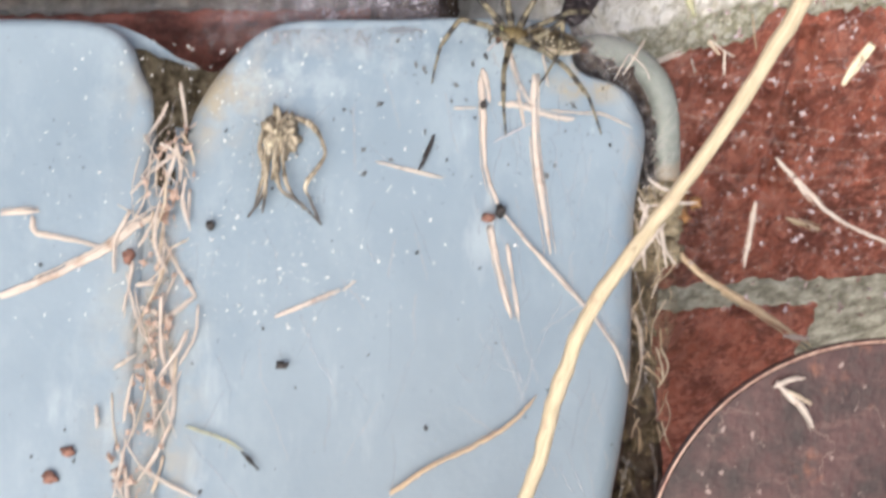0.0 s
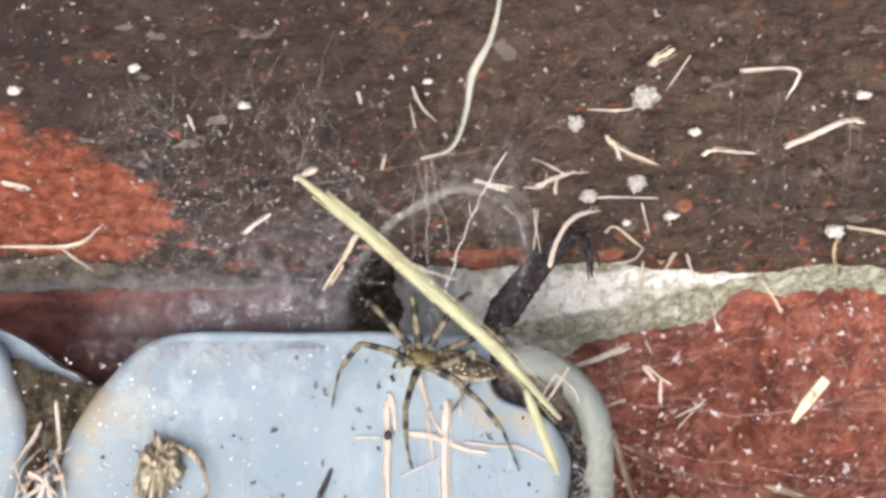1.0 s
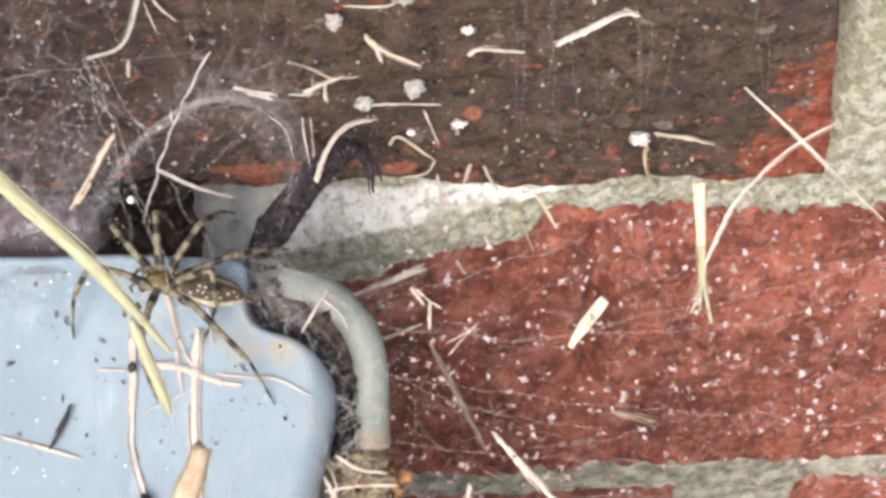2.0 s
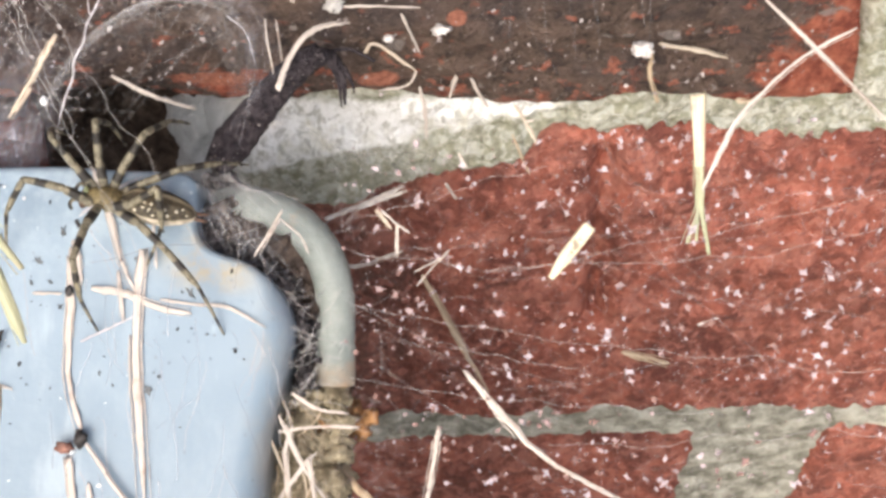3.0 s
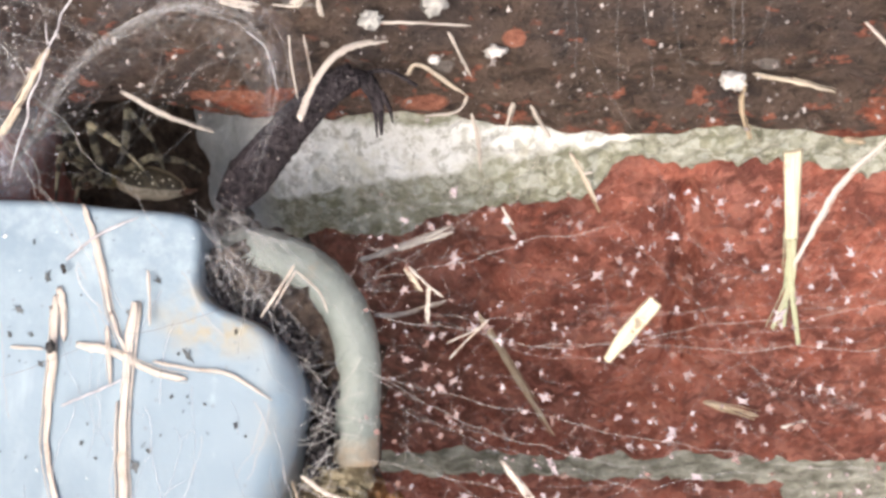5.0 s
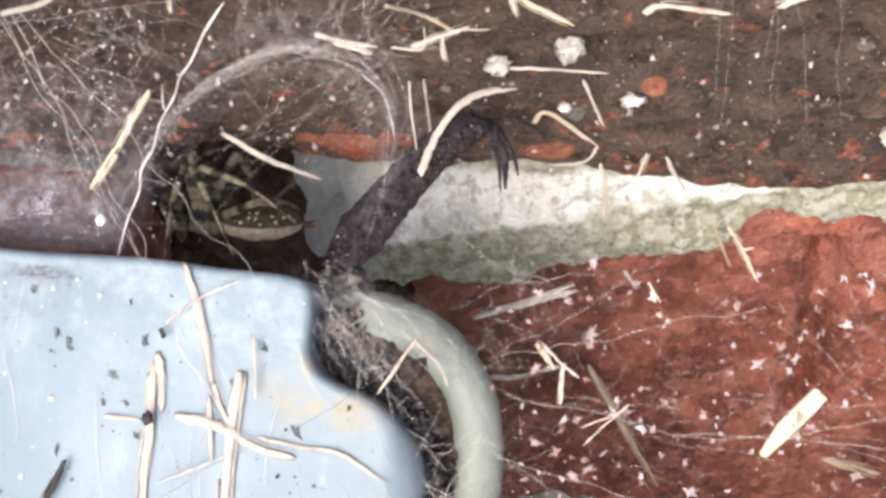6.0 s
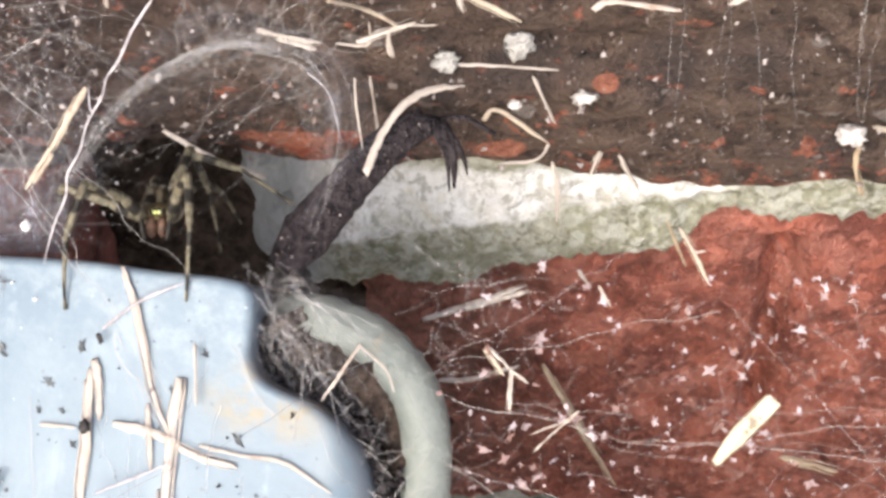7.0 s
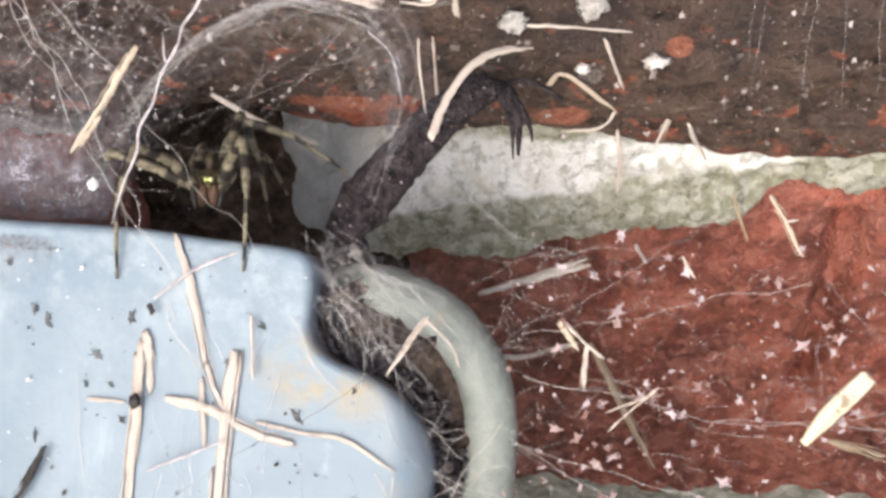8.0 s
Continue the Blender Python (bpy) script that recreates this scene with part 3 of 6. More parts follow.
def outline(corners):
    flat = [Vector((x, z, 0)) for x, z in corners]
    return [Vector((p.x, p.y)) for p in curve_points(flat, 5)]


right = outline(((-10.12, -9.6), (-10.0, -6.2), (-9.82, -3.6), (-9.55, -2.1), (-9.32, -1.1), (-9.0, -0.45), (-8.55, 0.18), (-7.9, 0.78), (-7.05, 1.16), (-5.9, 1.23), (-4.4, 1.19), (-2.7, 1.2), (-1.6, 1.13), (-0.55, 1.08), (-0.22, 0.94), (-0.16, 0.6), (-0.14, 0.08), (0.14, -0.24), (0.85, -0.5), (1.33, -0.95), (1.52, -1.5), (1.42, -2.25), (1.2, -3.2), (1.05, -4.7), (0.95, -6.2), (0.79, -7.7), (0.33, -9.7)))
panel("blue_panel", [Vector((-20.9, -98.0)), Vector((-11.2, -17.0)), *right, Vector((-1.2, -24.0)), Vector((-9.0, -98.0))], "pale blue painted panel with rounded corners leaning on the wall")
left = outline(((-10.42, -9.46), (-10.30, -6.16), (-10.22, -3.56), (-10.12, -2.06), (-10.04, -1.10), (-10.14, -0.36), (-10.36, 0.12), (-10.62, 0.74), (-10.95, 1.14), (-11.50, 1.36), (-12.30, 1.46), (-14.00, 1.52), (-19.80, 1.56), (-25.80, 1.56)))
left_panel = panel("blue_panel", [Vector((-21.3, -98.0)), Vector((-11.5, -17.0)), *left, Vector((-27.0, 0.5)), Vector((-32.0, -98.0))], "pale blue painted panel edged with clinging straw", 0.32)
flange = outline(((-14.0, 1.3), (-11.6, 1.31), (-11.0, 1.2), (-10.33, 0.89), (-9.66, 0.43), (-9.13, 0.17), (-8.75, -0.5), (-9.0, -2.6), (-10.8, -3.0), (-13.8, -2.0)))
bm = bmesh.new()
front = [bm.verts.new(cm(p.x, panel_y(p.y) + 0.7, p.y)) for p in flange]
behind = [bm.verts.new(cm(p.x, panel_y(p.y) + 1.3, p.y - 0.12)) for p in flange]
for k in range(len(flange)):
    m = (k + 1) % len(flange)
    bm.faces.new((front[k], front[m], behind[m], behind[k]))
bmesh.ops.triangulate(bm, faces=[bm.faces.new(front[::-1]), bm.faces.new(behind)])
bmesh.ops.recalc_face_normals(bm, faces=bm.faces)
part("flange", bm, BLUE, left_panel, smooth=False)

# grey bead round the corner of the panel
bm = bmesh.new()
line = curve_points([cm(-0.37, -0.90, 0.42), cm(0.12, -1.30, 0.43), cm(0.80, -1.50, 0.34), cm(1.45, -1.55, 0.05), cm(1.94, -1.60, -0.53), cm(2.12, -1.65, -1.22), cm(2.13, -1.70, -2.01), cm(2.12, -1.75, -2.88)], 8)
tube(bm, line, lambda t: 0.36 * CM * (0.45 + 0.55 * min(1, t * 4)), 14, 0.8, 0.09, 3)
bead = thing("sealant_bead", bm, BEAD, "grey green sealant bead curving round the blue panel's corner", "sealant")
# the ledge that carries bead and panel, hidden in the shade behind them
bm = bmesh.new()
tube(bm, curve_points([cm(-0.1, -0.3, 0.2), cm(0.2, -0.35, -0.25), cm(0.8, -0.4, -0.55), cm(1.35, -0.4, -1.2), cm(1.5, -0.2, -2.4), cm(1.3, 0.3, -6), cm(1.2, -1.0, -12), cm(1.0, -3.0, -23.9)], 8), lambda t: 0.72 * CM, 9, 2.2, 0.3, 1)
thing("debris_bank", bm, SHADE_DIRT, "dark brown crumbly debris packed behind the panel's edge", "debris", kind="stuff")
bm = bmesh.new()
rng = random.Random(5)
for k in range(230):
    z = -3.0 - 0.045 * k + rng.uniform(-0.2, 0.2)
    x = 1.85 - 0.06 * (k * 0.045) + rng.uniform(-0.5, 0.2)
    r = 0.05 + 0.17 * rng.random() ** 2
    lump(bm, cm(x, panel_y(z) * 0.35 + 0.2 + rng.uniform(-0.4, 0.4), z), (r * CM * rng.uniform(0.6, 1.3), r * CM, r * CM * rng.uniform(0.7, 1.8)), 1.3, k * 1.7, 2, 2.6)
thing("debris_clump", bm, DEBRIS, "brown crumbs and old web packed beside the panel", "debris", kind="stuff")
bm = bmesh.new()
for k in range(34):
    r = rng.uniform(0.0008, 0.0022)
    lump(bm, cm(2.2 + rng.gauss(0, 0.2), -1.75 + rng.uniform(-0.25, 0.3), -3.3 - 0.9 * rng.random()), (r, r, r * 1.2), 1.0, 20 + k, 2, 2.0)
tube(bm, curve_points([cm(2.17, -1.75, -3.2), cm(2.2, -1.7, -3.7), cm(2.15, -1.5, -4.3)], 5), lambda t: 0.27 * CM * (1 - 0.4 * t), 10, 0.8, 0.5, 8)
thing("rusty_crumb", bm, RUST, "rusty orange crumbs at the bead's lower end", "debris", kind="stuff")
bm = bmesh.new()
for k in range(110):
    r = rng.uniform(0.0007, 0.0024)
    z = -3.0 - 1.9 * rng.random()
    lump(bm, cm(1.65 + rng.uniform(-0.5, 0.6), -1.75 + rng.uniform(-0.3, 0.2) + 0.2 * (z + 3), z), (r * 1.3, r, r), 1.1, 50 + k, 2, 2.2)
thing("web_clump", bm, plain("olive_web", (0.15, 0.125, 0.08), (0.44, 0.38, 0.27), 260, 0.95, 0.1, 1.0, 0.001), "olive grey clump of old web below the bead", "debris", kind="stuff")
bm = bmesh.new()
for k in range(110):
    r = rng.uniform(0.0004, 0.0013)
    t = 0.8 * rng.random()
    lump(bm, cm(-0.2 + 0.7 * t + rng.uniform(-0.25, 0.3), -1.0 - 0.25 * t + rng.uniform(-0.2, 0.4), 0.85 - 1.1 * t + rng.gauss(0, 0.12)), (r * 1.2, r, r), 1.1, 90 + k, 2, 2.2)
thing("web_clump", bm, plain("dusty_web", (0.085, 0.078, 0.072), (0.33, 0.31, 0.295), 300, 0.95, 0.1, 1.0, 0.001), "dusty grey web crumbs clotted at the twig's foot", "debris", kind="stuff")
# the shallow joint between the two panels, and old silk sagging in the notch above it
bm = bmesh.new()
tube(bm, [cm(seam_x(z) + 0.05 * math.sin(z), panel_y(z) + 0.42, z) for z in np.linspace(-1.3, -97.0, 120)], lambda t: 0.75 * CM * min(1.0, 0.5 + 40 * t), 12, 0.42, 0.08, 5)
thing("seam_filler", bm, BLUE, "pale blue filler in the joint between the panels", "filler")
bm = bmesh.new()
grid = []
for j in range(13):
    row = []
    for i in range(15):
        e = i / 7 - 1
        top = float(np.interp(e, (-1, -0.5, 0, 0.5, 1), (0.78, 0.4, 0.12, 0.02, 0.15))) + 0.09 * noise.noise((i * 0.8, 4, 1))
        z = top + (-2.6 - top) * j / 12
        lo = float(np.interp(z, (-2.9, -1.5, -0.5, 0.2, 0.8), (-9.65, -9.62, -9.95, -10.2, -10.6))) - 0.35
        hi = float(np.interp(z, (-2.7, -1.2, -0.2, 0.58), (-9.44, -9.17, -8.56, -7.75))) + 0.35
        row.append(bm.verts.new(cm(lo + (hi - lo) * (e + 1) / 2, panel_y(z) + 0.42 - 0.1 * abs(e) ** 2 - 0.3 * j / 12 + 0.1 * noise.noise((i * 0.7, j * 0.6, 2)), z)))
    grid.append(row)
for p, q in zip(grid, grid[1:]):
    for i in range(14):
        bm.faces.new((p[i], p[i + 1], q[i + 1], q[i]))
bmesh.ops.solidify(bm, geom=bm.faces[:], thickness=0.0006)
thing("notch_web", bm, plain("old_web", (0.045, 0.036, 0.024), (0.19, 0.165, 0.12), 260, 0.95, 0.1, 0.9, 0.0012), "dusty grey brown old web sagging in the notch between panels", "web")

# maroon round cap on a post beside the panel
cover = empty("round_cap", "maroon painted round metal cap on a post before the wall", "cap", cm(5.8, -7.0, -11.05))
bm = bmesh.new()
bmesh.ops.create_cone(bm, cap_ends=True, segments=96, radius1=5.05 * CM, radius2=4.97 * CM, depth=0.3 * CM)
bmesh.ops.rotate(bm, verts=bm.verts, matrix=Matrix.Rotation(radians(90), 3, "X"))
part("disc", bm, DISC, cover, smooth=False)
bm = bmesh.new()
tube(bm, [Vector((5.02 * CM * math.cos(a), -0.12 * CM, 5.02 * CM * math.sin(a))) for a in np.linspace(0, 2 * math.pi, 129)], 0.03 * CM, 6, 1, 0.6, 2, False)
part("rim", bm, RIMPAINT, cover, "worn pale rim")
bm = bmesh.new()
tube(bm, [cm(0, 0.2, -0.1), cm(-1.5, 15.2, -13.9), cm(-3, 30.2, -27.7)], 1.6 * CM, 32)
part("post", bm, DISC, cover)

# black twig with a frayed end
twig = empty("twig", "black weathered twig with a frayed claw-like end, leaning against the mortar", "twig", cm(-0.2, -1.0, 1.0))


def twig_part(name, points, radius, seed, label=""):
    bm = bmesh.new()
    base = Vector((-0.2, -1.0, 1.0))
    tube(bm, curve_points([(Vector(p) - base) * CM for p in points], 8), radius, 14, 0.85, 0.17, seed)
    return part(name, bm, BARK, twig, label)


twig_part("shaft", ((-0.18, -1.00, 0.98), (0.22, -0.80, 1.54), (0.62, -0.61, 2.06), (1.04, -0.41, 2.56), (1.41, -0.25, 2.89), (1.73, -0.11, 3.08)), lambda t: CM * (0.40 - 0.17 * t) * min(1, 0.55 + 3 * t), 2)
twig_part("frayed_end", ((1.65, -0.15, 3.04), (1.95, -0.01, 2.98), (2.11, 0.05, 2.59), (2.14, 0.05, 2.10)), lambda t: CM * (0.17 - 0.15 * t), 4)
twig_part("frayed_end", ((1.82, -0.07, 3.03), (2.09, 0.05, 2.83), (2.27, 0.05, 2.54), (2.33, 0.05, 2.30)), lambda t: CM * (0.09 - 0.08 * t), 6)
twig_part("frayed_end", ((1.87, -0.05, 2.93), (2.02, 0.02, 2.59), (2.07, 0.05, 2.05)), lambda t: CM * (0.08 - 0.07 * t), 9)
twig_part("bark_fibre", ((1.78, -0.09, 3.09), (2.25, 0.05, 3.14), (2.73, 0.05, 2.91)), lambda t: CM * 0.035, 7)


# ---- straw, stalks and flecks ----
count = [0]


def bit(radius, points, material, label, name="straw", category="straw", flat=0.5, group="straw bits", taper=True, shape=None):
    count[0] += 1
    k = count[0]
    base = Vector(points[0])
    line = curve_points([(Vector(p) - base) * CM for p in points], 10)
    line = line if shape else [p + Vector((noise.noise((i * 0.4, k, 0)), noise.noise((i * 0.4, k, 5)), noise.noise((i * 0.4, k, 9)))) * radius * 0.35 * CM for i, p in enumerate(line)]
    bm = bmesh.new()
    taper_off = (lambda t: radius * CM * (0.88 - 0.25 * t + 0.14 * math.sin(t * 9 + k)) * min(1.0, 0.6 + 6 * t, 0.4 + 5 * (1 - t))) if taper else (lambda t: radius * CM * (0.95 + 0.1 * math.sin(t * 7 + k)) * min(1.0, 0.75 + 7 * t, 0.75 + 7 * (1 - t)))
    if shape:
        tube(bm, line, lambda t: radius * CM * shape(t), 8, flat, 0.04, k * 1.37, True, 0.3)
    else:
        tube(bm, line, taper_off, 8, flat, 0.5 if radius < 0.1 else 0.22, k * 1.37, True, 1.0)
    if 0.03 < radius < 0.12:
        split = random.Random(k)
        for _ in range(2 if radius < 0.07 else 3):
            a = split.randint(0, len(line) // 2)
            b = min(len(line) - 1, a + split.randint(4, len(line)))
            if b - a < 3:
                continue
            side = (line[b] - line[a]).cross(Vector((0, 1, 0.3))).normalized() * radius * CM * split.choice((-1.15, -0.8, 0.8, 1.15))
            lift = Vector((0, -0.05 * radius * CM, 0))
            flare = split.uniform(0.9, 1.5)
            tube(bm, [p + lift + side * (1 + (flare - 1) * i / (b - a)) for i, p in enumerate(line[a:b + 1])], lambda t: radius * CM * 0.24 * (1 - 0.7 * t), 5, 0.7, 0.6, k * 2.1 + a, True, 1.0)
    ob = thing(name, bm, material, label, category, group)
    ob.location = base * CM
    return ob


def straw_bit(radius, *points):
    zone = points[0][1]
    where = "lying against the red brick" if zone > 2 else "caught on the dark brick" if zone > -0.5 else "held in the spider web" if zone > -2.2 or points[0][0] > 2 else "stuck to the blue panel"
    flat_on = where.endswith("panel")
    points = [(x, y + 0.1 * flat_on, z) for x, y, z in points]
    bit(radius * (0.7 if flat_on else 0.85), points, TAN if zone > 2 else PALE if flat_on or count[0] % 3 else STRAW, ("dull tan straw bit " if zone > 2 else "dry pale straw bit ") + where, flat=0.16 if flat_on else 0.5)


def thin_bit(radius, *points):
    zone = points[0][1]
    where = "on the brick wall" if zone > -0.5 else "in the spider web" if zone > -2.2 or points[0][0] > 2 else "on the blue panel"
    bit(radius * 0.85, points, PALE, "thin dry grass fibre " + where, "grass_fibre", "grass", 0.8, "grass fibres")


def white_bit(radius, *points):
    bit(radius * 0.55, points, SILKY, "white silk strand twisted with fibres before the panel", "silk_strand", "web", 0.7, "silk strands")


def dark_bit(radius, *points):
    bit(radius, points, BLACK, "black sliver of bark on the blue panel", "bark_sliver", "bark", 0.6, "dark flecks")


def root_bit(radius, *points):
    bit(radius, points, TAN, "gnarled tan root fibre hanging in old web", "root_fibre", "root", 0.85, "root fibres")


def green_bit(radius, *points):
    bit(radius, points, GREEN, "thin green grass curl on the blue panel", "grass_curl", "grass", 0.7)


def yellow_bit(radius, *points):
    bit(radius, points, STRAW, "yellowish straw held in the spider web", "straw", "straw", 0.6, "straw bits")


def flake_bit(radius, *points):
    bit(radius, points, YELLOW, "broad flat cream straw flake held in the web", "straw_flake", "straw", 0.12, shape=lambda t: 0.45 + 0.55 * min(1, t * 2.2) - 0.1 * max(0, t - 0.85) / 0.15)


def stem_bit(radius, *points):
    bit(radius, points, STEM, "pale bent grass stem hanging before the dark brick", "bent_straw", "straw", 0.6, shape=lambda t: 0.75 + 0.75 * math.exp(-(((t - 0.38) / 0.12) ** 2)) - 0.25 * t)


def stand_bit(radius, *points):
    bit(radius, points, YELLOW, "split pale yellow straw standing in the web", "split_straw", "straw", 0.3, shape=lambda t: 1.0 - 0.35 * t)


def stand2_bit(radius, *points):
    bit(radius, points, GREEN, "split greenish yellow straw standing in the web", "split_straw", "straw", 0.3, shape=lambda t: 1.0 - 0.55 * t)


def thick_bit(radius, *points):
    bit(radius, points, STALK, "long thick dry straw stalk standing before the panel", "straw_stalk", "straw", 0.9, taper=False)


def stalk_bit(radius, *points):
    bit(radius * 0.72, points, GREEN, "pale green broken stalk hanging in the web", "green_stalk", "grass", 0.7, shape=lambda t: min(1.0, 0.5 + 3 * t, 0.35 + 3 * (1 - t)))


straw_bit(0.083, (3.14, -3.35, 6.70), (3.63, -3.58, 6.95))
straw_bit(0.049, (5.01, -3.00, 6.55), (6.14, -3.17, 6.51), (5.90, -3.12, 5.91))
thin_bit(0.028, (3.96, -3.42, 6.84), (3.74, -3.05, 6.48), (3.53, -2.72, 6.16))
thin_bit(0.034, (1.93, -2.51, 5.82), (2.70, -2.51, 5.79), (3.10, -2.59, 5.93))
straw_bit(0.062, (5.88, -3.12, 4.95), (6.45, -3.23, 5.19), (7.10, -3.35, 5.46), (7.42, -3.41, 5.43))
straw_bit(0.056, (4.27, -2.81, 4.83), (4.51, -2.86, 4.92), (5.32, -3.01, 4.85))
straw_bit(0.055, (2.31, -2.44, 5.27), (2.57, -2.49, 5.01), (3.38, -2.64, 4.64))
thin_bit(0.041, (2.46, -2.47, 5.15), (2.63, -2.50, 4.73))
straw_bit(0.061, (-0.23, -0.99, 4.24), (0.27, -0.77, 4.09))
thin_bit(0.034, (1.33, -0.57, 4.01), (1.39, -1.02, 4.42), (2.03, -1.04, 4.50))
thin_bit(0.027, (0.58, -0.86, 4.19), (1.02, -0.81, 4.19), (1.11, -1.15, 4.51))
thin_bit(0.034, (0.82, 0.96, 2.57), (0.88, 0.32, 3.15), (0.93, -0.29, 3.71))
straw_bit(0.048, (2.45, 0.59, 3.05), (2.72, 0.42, 3.23), (3.40, 1.09, 2.68))
thin_bit(0.034, (3.40, 1.09, 2.68), (3.18, 1.38, 2.40), (2.59, 1.42, 2.30))
thin_bit(0.041, (-1.66, -3.38, 6.29), (-1.49, -2.94, 5.90), (-1.22, -2.60, 5.61))
thin_bit(0.027, (-1.67, -2.49, 5.47), (-1.74, -3.06, 5.99))
straw_bit(0.050, (-6.32, -3.32, 5.81), (-6.27, -2.95, 5.48))
straw_bit(0.063, (-5.22, -3.30, 3.34), (-4.64, -3.30, 3.75))
straw_bit(0.090, (-10.63, -2.28, 4.47), (-10.07, -2.04, 4.30))
straw_bit(0.055, (-2.78, -3.41, 6.21), (-2.75, -3.15, 5.98))
thin_bit(0.041, (-2.46, -1.63, 4.62), (-2.34, -1.99, 4.96))
thin_bit(0.053, (-11.23, -0.72, 3.00), (-9.85, -0.58, 2.99), (-9.30, -0.66, 3.12), (-8.79, -1.01, 3.48))
thin_bit(0.037, (-9.88, -0.50, 2.92), (-9.37, 0.16, 2.36))
thin_bit(0.034, (2.09, -0.41, 3.93), (2.79, -0.35, 3.93), (3.63, -0.22, 3.89))
thin_bit(0.042, (4.44, 1.36, 2.53), (4.73, 2.07, 1.91))
thin_bit(0.034, (3.26, -0.13, 3.78), (3.52, 0.72, 3.03))
straw_bit(0.056, (8.15, 2.35, 1.97), (7.96, 1.76, 2.48), (7.97, 1.16, 3.03))
straw_bit(0.056, (8.09, 1.04, 3.15), (8.71, 1.23, 3.04), (9.44, 1.51, 2.85))
straw_bit(0.043, (9.22, -3.75, 4.11), (10.16, -3.93, 3.17), (11.59, -4.20, 1.69))
straw_bit(0.048, (8.49, -3.61, 0.84), (8.80, -3.67, 1.55), (9.14, -3.74, 2.15), (9.97, -3.89, 2.96), (10.80, -4.05, 3.44))
flake_bit(0.120, (6.05, -3.15, -0.67), (6.33, -3.20, -0.25), (6.71, -3.27, 0.25))
thin_bit(0.033, (3.10, -2.59, 0.45), (3.41, -2.65, 0.19), (3.64, -2.69, 0.04))
straw_bit(0.045, (3.41, -2.65, 0.19), (3.40, -2.65, -0.37))
thin_bit(0.022, (4.22, -2.80, -0.35), (3.68, -2.70, -0.65))
straw_bit(0.090, (2.89, 6.53, -2.31), (3.46, 8.55, -4.09), (4.20, 11.06, -6.31))
straw_bit(0.085, (4.57, -2.87, -2.34), (5.16, -2.98, -3.04), (6.00, -3.14, -3.83), (7.51, -3.43, -4.59))
straw_bit(0.098, (7.74, 9.86, -4.90), (9.01, 10.49, -5.35))
thin_bit(0.028, (8.46, -3.61, -1.36), (8.78, -3.67, -1.23))
straw_bit(0.071, (4.08, -2.78, -3.40), (3.97, -2.76, -4.11), (3.81, -2.72, -4.98))
root_bit(0.103, (2.15, -2.00, -4.36), (2.97, -2.00, -5.22), (4.30, -2.00, -6.07), (5.58, -2.00, -7.00))
straw_bit(0.074, (4.72, -2.90, -6.58), (5.32, -3.01, -6.65))
thin_bit(0.059, (2.08, -2.00, -4.37), (1.95, -2.00, -5.04), (1.71, -2.00, -5.73))
straw_bit(0.064, (0.95, -3.00, -5.51), (1.25, -3.00, -6.18), (1.33, -3.00, -6.98), (1.26, -3.00, -7.58), (1.10, -3.00, -8.06))
thin_bit(0.050, (1.72, 1.50, -1.26), (2.26, 1.50, -1.19), (3.01, 1.50, -0.92))
thin_bit(0.052, (1.46, 1.50, -0.27), (2.23, 1.50, 0.02), (3.09, 1.50, 0.39))
straw_bit(0.045, (3.05, -2.58, 0.45), (3.31, -2.63, 0.10))
straw_bit(0.048, (3.42, 1.45, 2.36), (3.46, 2.01, 1.85), (3.41, 2.70, 1.21))
straw_bit(0.037, (5.19, 2.78, 1.31), (5.53, 3.84, 0.37))
thin_bit(0.043, (4.15, 1.27, 2.58), (3.99, 1.76, 2.13))
thin_bit(0.040, (3.70, 3.87, 0.18), (3.89, 4.33, -0.22))
straw_bit(0.052, (2.13, 1.50, -0.06), (2.56, 1.50, 0.10), (3.14, 1.50, 0.30))
straw_bit(0.036, (5.45, -3.03, 2.24), (5.64, -3.07, 1.96), (5.84, -3.11, 1.58))
thin_bit(0.025, (5.64, -3.07, 1.96), (5.78, -3.10, 1.99))
thin_bit(0.029, (4.49, -2.85, 1.42), (4.66, -2.89, 1.17))
straw_bit(0.101, (-2.35, -2.81, -0.19), (-2.32, -3.07, -1.06), (-2.29, -3.47, -2.40), (-2.00, -3.75, -3.32))
thin_bit(0.054, (-2.00, -3.75, -3.32), (-1.07, -4.09, -4.47), (-0.08, -4.43, -5.62), (0.52, -4.70, -6.50), (0.74, -4.92, -7.24))
straw_bit(0.100, (-2.23, -3.85, -3.68), (-2.08, -4.16, -4.69), (-1.82, -4.48, -5.76))
straw_bit(0.066, (-1.85, -3.99, -4.13), (-1.73, -4.27, -5.08), (-1.65, -4.49, -5.83))
straw_bit(0.129, (-1.09, -2.82, -0.24), (-1.13, -3.29, -1.83), (-1.01, -3.67, -3.08), (-0.87, -4.06, -4.35))
straw_bit(0.055, (-4.84, -3.40, -2.16), (-3.86, -3.48, -2.43), (-3.28, -3.53, -2.59))
dark_bit(0.056, (-3.48, -3.22, -1.59), (-3.66, -3.35, -2.00), (-3.86, -3.47, -2.39))
straw_bit(0.072, (-7.21, -4.43, -5.60), (-6.44, -4.34, -5.31), (-5.71, -4.26, -5.03))
straw_bit(0.039, (-5.65, -4.27, -5.04), (-5.36, -4.20, -4.85))
root_bit(0.061, (-4.65, -5.59, -9.46), (-3.75, -5.43, -8.91), (-2.74, -5.29, -8.49), (-1.83, -5.14, -7.96), (-1.31, -4.98, -7.44))
